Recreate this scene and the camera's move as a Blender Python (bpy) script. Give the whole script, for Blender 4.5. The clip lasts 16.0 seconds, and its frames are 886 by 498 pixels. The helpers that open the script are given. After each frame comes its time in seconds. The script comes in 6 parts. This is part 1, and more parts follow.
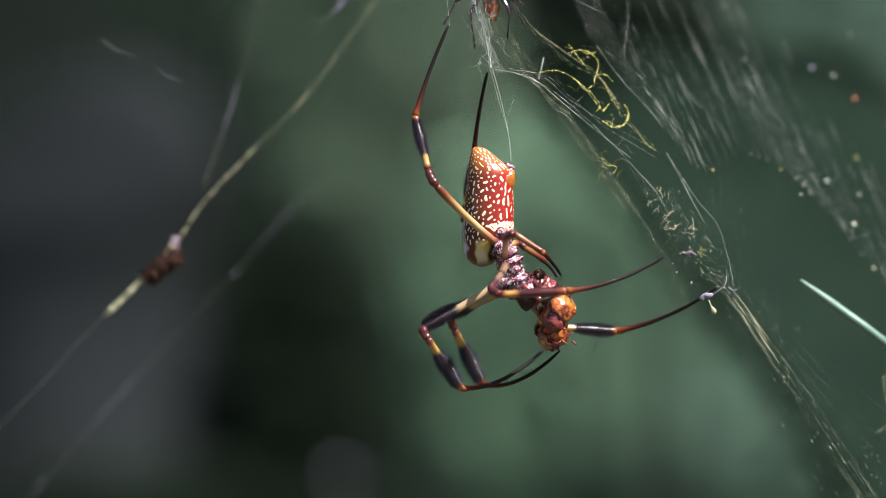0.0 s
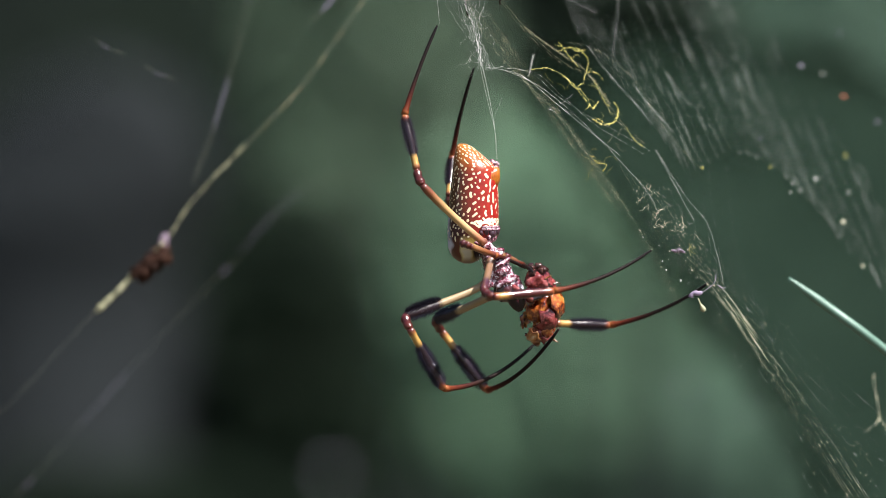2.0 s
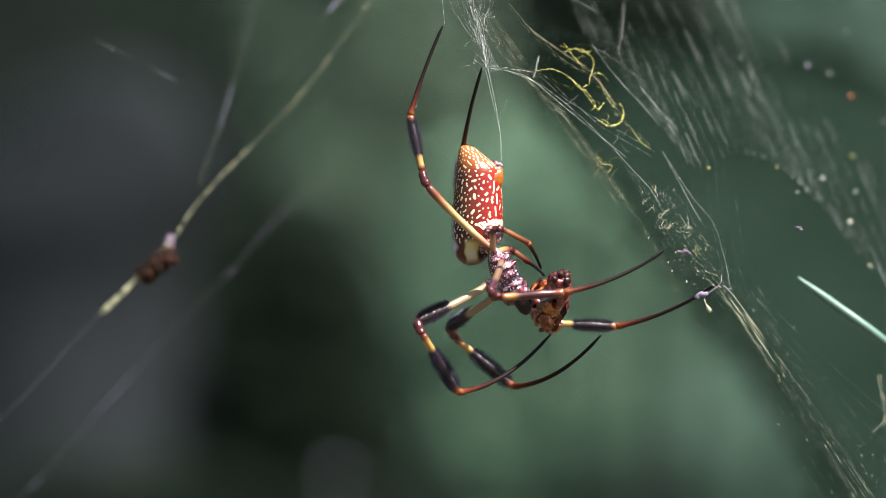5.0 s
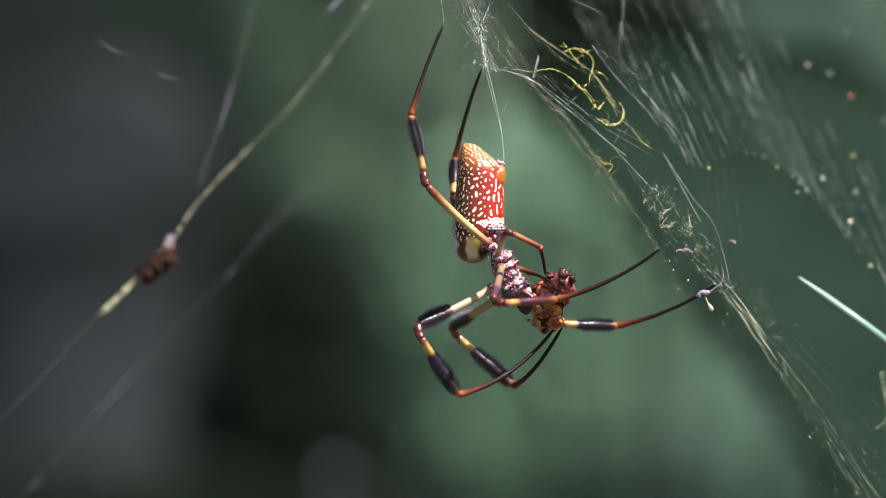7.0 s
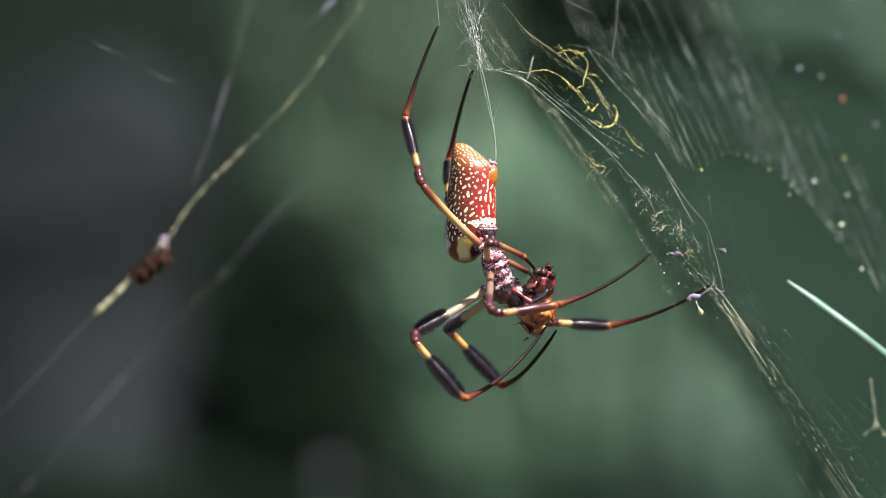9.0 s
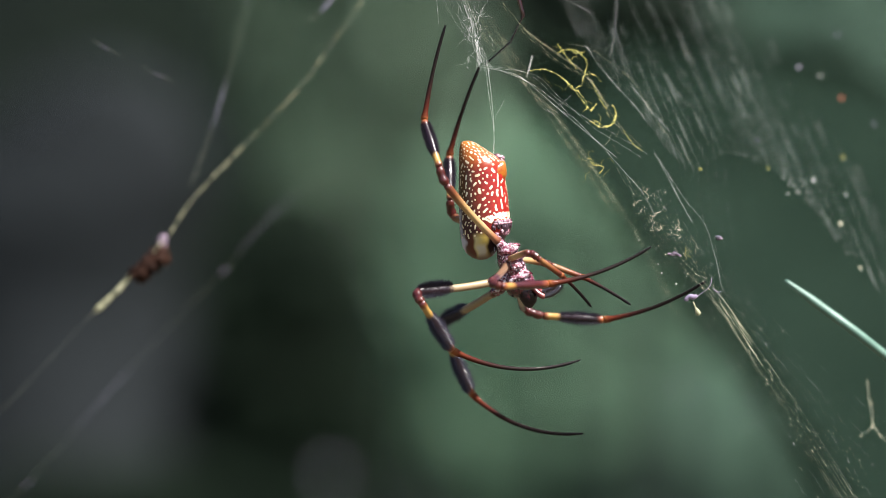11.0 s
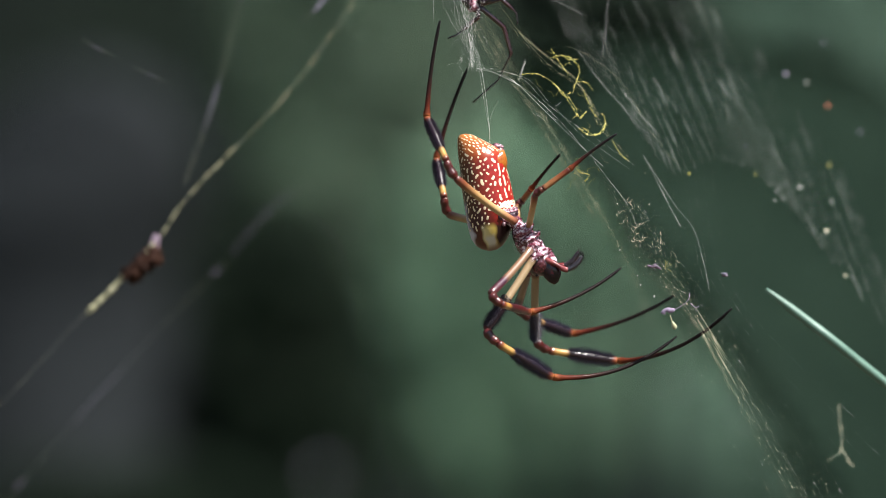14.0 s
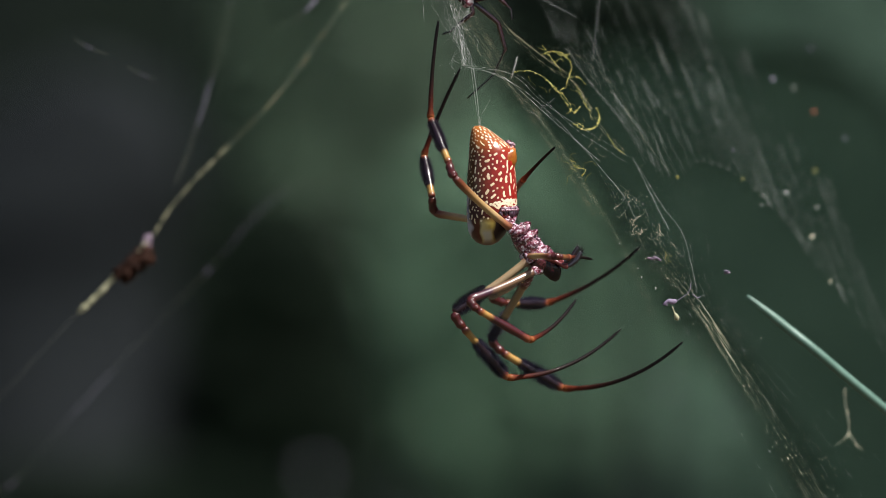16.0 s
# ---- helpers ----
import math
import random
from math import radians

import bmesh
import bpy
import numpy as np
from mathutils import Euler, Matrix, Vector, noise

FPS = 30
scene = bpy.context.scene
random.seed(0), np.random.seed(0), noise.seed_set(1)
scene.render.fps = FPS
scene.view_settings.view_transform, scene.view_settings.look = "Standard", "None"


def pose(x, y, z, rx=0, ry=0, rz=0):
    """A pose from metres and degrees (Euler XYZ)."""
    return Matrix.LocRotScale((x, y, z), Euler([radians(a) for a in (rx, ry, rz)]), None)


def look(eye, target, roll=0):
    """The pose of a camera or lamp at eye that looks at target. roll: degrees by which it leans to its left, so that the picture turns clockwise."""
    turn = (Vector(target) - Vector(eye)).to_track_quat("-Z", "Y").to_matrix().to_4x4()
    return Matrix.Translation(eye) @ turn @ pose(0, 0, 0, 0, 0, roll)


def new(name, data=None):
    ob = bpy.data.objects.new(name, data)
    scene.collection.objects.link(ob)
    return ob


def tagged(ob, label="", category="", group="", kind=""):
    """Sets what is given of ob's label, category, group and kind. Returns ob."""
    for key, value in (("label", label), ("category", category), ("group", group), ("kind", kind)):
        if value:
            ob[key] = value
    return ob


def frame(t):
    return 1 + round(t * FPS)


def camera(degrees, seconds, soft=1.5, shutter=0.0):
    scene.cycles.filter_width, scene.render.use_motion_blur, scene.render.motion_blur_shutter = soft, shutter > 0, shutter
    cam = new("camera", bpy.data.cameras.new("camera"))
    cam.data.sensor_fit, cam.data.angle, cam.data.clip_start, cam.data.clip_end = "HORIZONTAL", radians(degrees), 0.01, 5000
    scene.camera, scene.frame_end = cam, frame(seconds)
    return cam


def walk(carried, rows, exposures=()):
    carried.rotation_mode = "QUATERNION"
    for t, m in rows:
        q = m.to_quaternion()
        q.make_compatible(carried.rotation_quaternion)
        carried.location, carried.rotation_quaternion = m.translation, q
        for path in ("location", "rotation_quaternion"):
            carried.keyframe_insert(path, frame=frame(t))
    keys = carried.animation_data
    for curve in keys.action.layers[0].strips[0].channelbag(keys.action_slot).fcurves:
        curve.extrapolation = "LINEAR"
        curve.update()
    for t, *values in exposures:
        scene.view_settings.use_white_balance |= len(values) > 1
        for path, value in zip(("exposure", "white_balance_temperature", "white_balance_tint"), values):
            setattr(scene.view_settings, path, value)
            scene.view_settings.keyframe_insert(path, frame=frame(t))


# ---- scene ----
import collections
import itertools

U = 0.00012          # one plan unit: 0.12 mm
EYE_HEIGHT = 1.5
REACH = 1.0          # from the lens to the spider


def at(x, y, d=0.0):
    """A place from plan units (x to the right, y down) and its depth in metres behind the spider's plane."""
    k = U * (REACH + d) / REACH
    return Vector(((x - 784) * k, d, EYE_HEIGHT - (y - 441) * k))


# ---- camera ----
cam = camera(10.749, 16.0, soft=0.55, shutter=0.5)
cam.data.dof.use_dof = True
cam.data.dof.focus_distance = REACH
cam.data.dof.aperture_fstop = 7.6
walk(cam, [
# camera path begin
    (0.0, pose(0, -1.0, 1.5, 90.0103, 0, 0.0619)),
    (0.5, pose(0, -1.0, 1.5, 90.0000, 0, 0.0344)),
    (1.0, pose(0, -1.0, 1.5, 89.9794, 0, 0.0000)),
    (1.5, pose(0, -1.0, 1.5, 89.9794, 0, -0.0275)),
    (2.0, pose(0, -1.0, 1.5, 89.9794, 0, -0.0619)),
    (2.5, pose(0, -1.0, 1.5, 89.9931, 0, -0.0481)),
    (3.0, pose(0, -1.0, 1.5, 89.9931, 0, -0.0206)),
    (3.5, pose(0, -1.0, 1.5, 89.9931, 0, 0.0413)),
    (4.0, pose(0, -1.0, 1.5, 89.9931, 0, 0.0138)),
    (6.5, pose(0, -1.0, 1.5, 90.0000, 0, 0.0000)),
    (7.0, pose(0, -1.0, 1.5, 90.0000, 0, 0.0000)),
    (7.5, pose(0, -1.0, 1.5, 90.0000, 0, -0.0103)),
    (8.0, pose(0, -1.0, 1.5, 90.0000, 0, -0.0309)),
    (8.5, pose(0, -1.0, 1.5, 90.0103, 0, -0.0928)),
    (9.0, pose(0, -1.0, 1.5, 90.0000, 0, -0.0688)),
    (11.5, pose(0, -1.0, 1.5, 89.9862, 0, -0.0825)),
    (12.0, pose(0, -1.0, 1.5, 89.9862, 0, -0.0894)),
    (12.5, pose(0, -1.0, 1.5, 89.9966, 0, -0.1169)),
    (13.0, pose(0, -1.0, 1.5, 89.9931, 0, -0.1100)),
    (13.5, pose(0, -1.0, 1.5, 89.9862, 0, -0.1375)),
    (14.0, pose(0, -1.0, 1.5, 89.9931, 0, -0.1719)),
    (14.5, pose(0, -1.0, 1.5, 89.9966, 0, -0.1891)),
    (15.0, pose(0, -1.0, 1.5, 89.9931, 0, -0.2200)),
    (15.5, pose(0, -1.0, 1.5, 89.9862, 0, -0.2338)),
    (16.0, pose(0, -1.0, 1.5, 89.9862, 0, -0.2681)),
# camera path end
], exposures=[(0.0, 1.20), (3.5, 1.32), (7.0, 1.46), (9.0, 1.46), (12.5, 1.22), (14.5, 1.08), (15.6, 1.02), (16.0, 0.54)])

# ---- light ----
world = bpy.data.worlds.new("sky")
scene.world = world
world.use_nodes = True
sky = world.node_tree.nodes.new("ShaderNodeTexSky")
sky.sky_type, sky.sun_disc = "NISHITA", False
sky.sun_elevation, sky.sun_rotation = radians(52), radians(150)
world.node_tree.links.new(sky.outputs[0], world.node_tree.nodes["Background"].inputs[0])
world.node_tree.nodes["Background"].inputs[1].default_value = 0.05
sun = new("sun", bpy.data.lights.new("sun", "SUN"))
sun.data.energy, sun.data.angle, sun.data.color = 5.0, radians(0.5), (1.0, 0.96, 0.92)
sun.matrix_world = look((0.55, -0.42, 2.5), (0, 0, 1.5))


# ---- materials ----
def shader(name, rough=0.5, specular=0.5, coat=0.0):
    m = bpy.data.materials.new(name)
    m.use_nodes = True
    b = m.node_tree.nodes["Principled BSDF"]
    b.inputs["Roughness"].default_value = rough
    b.inputs["Specular IOR Level"].default_value = specular
    b.inputs["Coat Weight"].default_value, b.inputs["Coat Roughness"].default_value = coat, 0.13
    return m, m.node_tree, b


def node(tree, kind, **values):
    n = tree.nodes.new(kind)
    for key, value in values.items():
        n.inputs[key.replace("_", " ")].default_value = value
    return n


def noise_of(tree, scale, detail=3.0, coords="Object", stretch=(1, 1, 1)):
    where = tree.nodes.new("ShaderNodeTexCoord")
    mapping = node(tree, "ShaderNodeMapping", Scale=stretch)
    tree.links.new(where.outputs[coords], mapping.inputs[0])
    n = node(tree, "ShaderNodeTexNoise", Scale=scale, Detail=detail)
    tree.links.new(mapping.outputs[0], n.inputs["Vector"])
    return n


def ramp_of(tree, source, stops):
    r = tree.nodes.new("ShaderNodeValToRGB")
    while len(r.color_ramp.elements) < len(stops):
        r.color_ramp.elements.new(0.5)
    for e, (at_, c) in zip(r.color_ramp.elements, stops):
        e.position, e.color = at_, (*c, 1)
    tree.links.new(source, r.inputs[0])
    return r


def mixed(tree, fac, a, b, blend="MIX"):
    m = tree.nodes.new("ShaderNodeMix")
    m.data_type, m.blend_type = "RGBA", blend
    for value, socket in ((fac, m.inputs[0]), (a, m.inputs[6]), (b, m.inputs[7])):
        if isinstance(value, (int, float)):
            socket.default_value = value
        elif isinstance(value, tuple):
            socket.default_value = (*value, 1)
        else:
            tree.links.new(value, socket)
    return m.outputs[2]


def bumped(tree, b, source, strength, distance):
    n = node(tree, "ShaderNodeBump", Strength=strength, Distance=distance)
    tree.links.new(source, n.inputs["Height"])
    tree.links.new(n.outputs[0], b.inputs["Normal"])


def mottled(name, stops, scale, rough=0.5, bump=0.3, distance=0.0001, fine=6.0, specular=0.5, coat=0.0):
    """Two scales of noise drive the colour; the finer one drives the relief."""
    m, tree, b = shader(name, rough, specular, coat)
    coarse, grain = noise_of(tree, scale), noise_of(tree, scale * fine, 4.0)
    colour = ramp_of(tree, coarse.outputs[0], stops)
    tree.links.new(mixed(tree, 0.35, colour.outputs[0], ramp_of(tree, grain.outputs[0], stops).outputs[0]), b.inputs["Base Color"])
    bumped(tree, b, grain.outputs[0], bump, distance)
    return m


def banded(name, stops, rough=0.35, bump=0.35, specular=0.5, coat=0.4):
    """Colour bands along a limb, with a ragged border and a grain."""
    m, tree, b = shader(name, rough, specular, coat)
    where = tree.nodes.new("ShaderNodeTexCoord")
    split = tree.nodes.new("ShaderNodeSeparateXYZ")
    tree.links.new(where.outputs["Generated"], split.inputs[0])
    wobble, grain = noise_of(tree, 1500.0, 2.0), noise_of(tree, 9000.0, 3.0)
    shift = tree.nodes.new("ShaderNodeMath")
    shift.operation = "MULTIPLY_ADD"
    tree.links.new(wobble.outputs[0], shift.inputs[0])
    shift.inputs[1].default_value = 0.05
    tree.links.new(split.outputs[2], shift.inputs[2])
    back = tree.nodes.new("ShaderNodeMath")
    back.operation = "SUBTRACT"
    tree.links.new(shift.outputs[0], back.inputs[0])
    back.inputs[1].default_value = 0.04
    colour = ramp_of(tree, back.outputs[0], stops)
    dark = ramp_of(tree, grain.outputs[0], [(0.3, (0.6, 0.55, 0.5)), (0.7, (1.15, 1.1, 1.1))])
    tree.links.new(mixed(tree, 0.6, colour.outputs[0], dark.outputs[0], "MULTIPLY"), b.inputs["Base Color"])
    bumped(tree, b, grain.outputs[0], bump, 0.00006)
    return m


DUSK = (0.016, 0.005, 0.010)
BLACK, CREAM, TAN = (0.010, 0.008, 0.014), (0.34, 0.25, 0.14), (0.22, 0.125, 0.07)
AMBER, RED, YELLOW = (0.28, 0.13, 0.05), (0.085, 0.012, 0.010), (0.46, 0.27, 0.075)
FEMUR_PALE = banded("pale_femur", [(0.0, RED), (0.07, CREAM), (0.52, CREAM), (0.60, DUSK), (0.93, DUSK), (1.0, RED)], rough=0.42, bump=0.25, specular=0.45, coat=0.4)
FEMUR_TAN = banded("tan_femur", [(0.0, RED), (0.08, TAN), (0.58, TAN), (0.70, (0.05, 0.010, 0.030)), (1.0, RED)], rough=0.42, bump=0.25, specular=0.6, coat=0.9)
FEMUR_AMBER = banded("amber_femur", [(0.0, RED), (0.10, (0.34, 0.13, 0.06)), (0.3, (0.52, 0.36, 0.17)), (0.6, (0.46, 0.28, 0.11)), (0.85, (0.20, 0.06, 0.022)), (1.0, RED)], rough=0.42, bump=0.25, specular=0.5, coat=0.6)
PATELLA = banded("dark_red_patella", [(0.0, RED), (0.5, (0.050, 0.007, 0.007)), (1.0, (0.095, 0.017, 0.010))], rough=0.36, bump=0.15, specular=0.35, coat=0.7)
TIBIA = banded("banded_tibia", [(0.0, RED), (0.05, (0.24, 0.09, 0.03)), (0.10, YELLOW), (0.21, YELLOW), (0.29, DUSK), (0.86, DUSK), (0.92, (0.16, 0.035, 0.014)), (0.98, (0.34, 0.12, 0.04))], rough=0.34, bump=0.2, specular=0.45, coat=0.6)
TIBIA_RED = banded("wine_red_tibia", [(0.0, RED), (0.06, (0.30, 0.10, 0.03)), (0.12, YELLOW), (0.20, (0.40, 0.20, 0.05)), (0.29, (0.055, 0.009, 0.012)), (0.8, (0.075, 0.012, 0.012)), (0.96, (0.26, 0.07, 0.025))], rough=0.3, bump=0.2, specular=0.4, coat=0.8)
TIBIA_PLAIN = banded("amber_tibia", [(0.0, RED), (0.15, AMBER), (0.7, (0.18, 0.05, 0.015)), (1.0, RED)], rough=0.4, bump=0.15, specular=0.35)
METATARSUS = banded("dark_metatarsus", [(0.0, (0.30, 0.10, 0.035)), (0.035, (0.12, 0.026, 0.010)), (0.13, (0.075, 0.015, 0.008)), (0.24, (0.034, 0.009, 0.007)), (0.42, (0.014, 0.008, 0.007)), (1.0, (0.007, 0.006, 0.007))], rough=0.6, bump=0.1, specular=0.12, coat=0.04)
PALP = mottled("black_palp", [(0.3, (0.008, 0.008, 0.012)), (0.6, (0.018, 0.014, 0.02)), (0.75, (0.09, 0.02, 0.018))], 500.0, rough=0.3, bump=0.4, specular=0.8, coat=0.5)
DARK_LEG = banded("dark_glossy_leg", [(0.0, BLACK), (0.4, (0.02, 0.010, 0.012)), (0.7, (0.035, 0.010, 0.010)), (1.0, BLACK)], rough=0.2, bump=0.1, specular=0.5, coat=1.0)
BRISTLE = mottled("black_bristle", [(0.35, (0.006, 0.005, 0.012)), (0.6, (0.020, 0.016, 0.034)), (0.72, (0.10, 0.09, 0.14))], 2500.0, rough=0.35, specular=0.6)
# the palest stops paint in bright highlights along with the silvery hair tone
CARAPACE = mottled("wine_red_carapace", [(0.40, (0.035, 0.004, 0.009)), (0.49, (0.14, 0.012, 0.024)), (0.56, (0.32, 0.12, 0.18)), (0.625, (0.80, 0.70, 0.79))], 760.0, rough=0.26, bump=0.8, distance=0.0003, fine=3.0, specular=0.5, coat=1.0)
SILVER = mottled("silvery_hair", [(0.3, (0.60, 0.54, 0.62)), (0.7, (0.88, 0.84, 0.90))], 900.0, rough=0.25)
FANG = mottled("black_chelicera", [(0.40, (0.006, 0.004, 0.007)), (0.62, (0.015, 0.006, 0.010)), (0.74, (0.12, 0.018, 0.022))], 600.0, rough=0.25, specular=0.3, coat=0.35)
MOUND = mottled("orange_mound", [(0.35, (0.22, 0.03, 0.008)), (0.55, (0.42, 0.13, 0.015)), (0.7, (0.55, 0.26, 0.03))], 420.0, rough=0.35, coat=0.3)
SPINNERET = mottled("pink_lilac_spinneret", [(0.38, (0.05, 0.010, 0.022)), (0.50, (0.24, 0.08, 0.11)), (0.62, (0.62, 0.47, 0.54))], 1300.0, rough=0.25, bump=0.6, coat=0.6)
LUNG = mottled("dark_purple_plate", [(0.42, (0.012, 0.004, 0.010)), (0.58, (0.05, 0.014, 0.028)), (0.74, (0.26, 0.18, 0.25))], 900.0, rough=0.3, bump=0.5, specular=0.8, coat=0.6)
FLECK = mottled("cream_fleck", [(0.3, (0.70, 0.56, 0.34)), (0.7, (0.86, 0.77, 0.58))], 400.0, rough=0.36, bump=0.1, specular=0.7, coat=0.3)
SILK = mottled("pale_silk", [(0.3, (0.70, 0.72, 0.68)), (0.7, (0.92, 0.93, 0.90))], 900.0, rough=0.2, bump=0.1)
OLD_SILK = mottled("grey_old_silk", [(0.3, (0.12, 0.13, 0.10)), (0.7, (0.32, 0.33, 0.24))], 260.0, rough=0.6, bump=0.1)
FAR_SILK = mottled("dull_spiral_silk", [(0.3, (0.30, 0.33, 0.30)), (0.7, (0.60, 0.63, 0.58))], 120.0, rough=0.5, bump=0.1)
GOLD_SILK = mottled("golden_silk", [(0.35, (0.42, 0.43, 0.27)), (0.65, (0.74, 0.73, 0.52))], 500.0, rough=0.35, bump=0.1)
MOSS = mottled("yellow_green_moss", [(0.3, (0.18, 0.185, 0.045)), (0.5, (0.36, 0.355, 0.095)), (0.72, (0.58, 0.56, 0.27))], 1500.0, rough=0.8, specular=0.12)
LICHEN = mottled("pale_grey_lilac_husk", [(0.3, (0.20, 0.18, 0.26)), (0.7, (0.46, 0.43, 0.54))], 1500.0, rough=0.7)
PETAL = mottled("lilac_petal", [(0.3, (0.09, 0.055, 0.08)), (0.7, (0.21, 0.16, 0.21))], 900.0, rough=0.7)
DRY_LILAC = mottled("dry_lilac_husk", [(0.3, (0.12, 0.09, 0.15)), (0.7, (0.33, 0.27, 0.38))], 1500.0, rough=0.7)
HUSK = mottled("dark_brown_husk", [(0.3, (0.010, 0.005, 0.004)), (0.7, (0.045, 0.018, 0.010))], 700.0, rough=0.7, bump=0.6, distance=0.0004, specular=0.12)
PREY = mottled("glossy_chestnut_shell", [(0.38, (0.030, 0.006, 0.005)), (0.48, (0.18, 0.032, 0.012)), (0.57, (0.40, 0.11, 0.022)), (0.68, (0.60, 0.27, 0.06))], 300.0, rough=0.16, bump=0.4, distance=0.0002, fine=4.0, coat=0.8)
FLESH = mottled("torn_amber_flesh", [(0.36, (0.05, 0.010, 0.006)), (0.50, (0.24, 0.07, 0.016)), (0.62, (0.46, 0.20, 0.05)), (0.74, (0.62, 0.48, 0.30))], 500.0, rough=0.3, bump=0.6, distance=0.0003, fine=3.0, specular=0.7, coat=0.8)
MAROON = mottled("dark_maroon_shell", [(0.35, (0.05, 0.008, 0.010)), (0.55, (0.20, 0.030, 0.030)), (0.70, (0.38, 0.13, 0.12))], 420.0, rough=0.22, bump=0.2, distance=0.0002, coat=0.55)
HEAD = mottled("dark_wine_head", [(0.38, (0.012, 0.004, 0.006)), (0.55, (0.05, 0.008, 0.012)), (0.66, (0.13, 0.03, 0.04)), (0.76, (0.42, 0.32, 0.40))], 480.0, rough=0.2, bump=0.4, distance=0.0002, coat=0.7)
MIDGE = mottled("dusky_midge", [(0.40, (0.02, 0.012, 0.018)), (0.52, (0.12, 0.09, 0.13)), (0.64, (0.44, 0.38, 0.47))], 2600.0, rough=0.5)
PREY_DARK = mottled("dark_prey_thorax", [(0.35, (0.010, 0.005, 0.006)), (0.7, (0.085, 0.03, 0.022))], 900.0, rough=0.2, bump=0.35, distance=0.0002)
OLD_MOSS = mottled("dusty_moss_crust", [(0.3, (0.16, 0.17, 0.10)), (0.5, (0.37, 0.36, 0.22)), (0.72, (0.60, 0.57, 0.41))], 900.0, rough=0.8, specular=0.12)
SCRAP = mottled("cream_husk_scrap", [(0.3, (0.56, 0.51, 0.31)), (0.7, (0.86, 0.82, 0.62))], 900.0, rough=0.6)
RUSTY = mottled("rust_red_speck", [(0.3, (0.40, 0.10, 0.05)), (0.7, (0.70, 0.25, 0.14))], 900.0, rough=0.5)
GRASS = mottled("blue_green_grass_blade", [(0.3, (0.075, 0.155, 0.115)), (0.7, (0.14, 0.24, 0.19))], 300.0, rough=0.45, bump=0.2)
# grey bark taken down to near-black, so the colour itself holds the shade
BARK = mottled("grey_bark_painted_shade", [(0.3, (0.0116, 0.0144, 0.0155)), (0.7, (0.0226, 0.0268, 0.0297))], 9.0, rough=0.9, bump=0.8, distance=0.01, specular=0.12)
# graded leaf tones: sunlight and shade on the foliage are put into these colours
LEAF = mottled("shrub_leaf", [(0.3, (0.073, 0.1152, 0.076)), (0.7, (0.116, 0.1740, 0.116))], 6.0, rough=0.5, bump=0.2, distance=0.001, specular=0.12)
LEAF_LIGHT = mottled("painted_sunlit_leaf", [(0.3, (0.122, 0.218, 0.140)), (0.7, (0.186, 0.308, 0.202))], 6.0, rough=0.5, bump=0.2, distance=0.001, specular=0.12)
LEAF_DARK = mottled("painted_deep_shade_leaf", [(0.3, (0.003, 0.006, 0.004)), (0.7, (0.009, 0.016, 0.009))], 6.0, rough=0.6, bump=0.2, distance=0.001, specular=0.04)
LEAF_SHADE = mottled("painted_shade_leaf", [(0.3, (0.014, 0.022, 0.016)), (0.7, (0.028, 0.043, 0.030))], 6.0, rough=0.6, bump=0.2, distance=0.001, specular=0.04)
LEAF_BROAD = mottled("broad_leaf_skin", [(0.3, (0.0415, 0.0800, 0.0560)), (0.7, (0.0640, 0.1130, 0.0785))], 14.0, rough=0.55, bump=0.2, distance=0.001, specular=0.12)
LITTER = mottled("leaf_litter", [(0.3, (0.03, 0.03, 0.018)), (0.6, (0.08, 0.065, 0.04)), (0.8, (0.05, 0.07, 0.03))], 3.0, rough=0.95, bump=0.8, distance=0.02, specular=0.12)
# near-black green: the shade of the woods is painted into this colour
WOODS = mottled("painted_wood_shade", [(0.3, (0.004, 0.007, 0.006)), (0.7, (0.012, 0.018, 0.014))], 1.2, rough=0.95, bump=0.3, distance=0.02, specular=0.12)


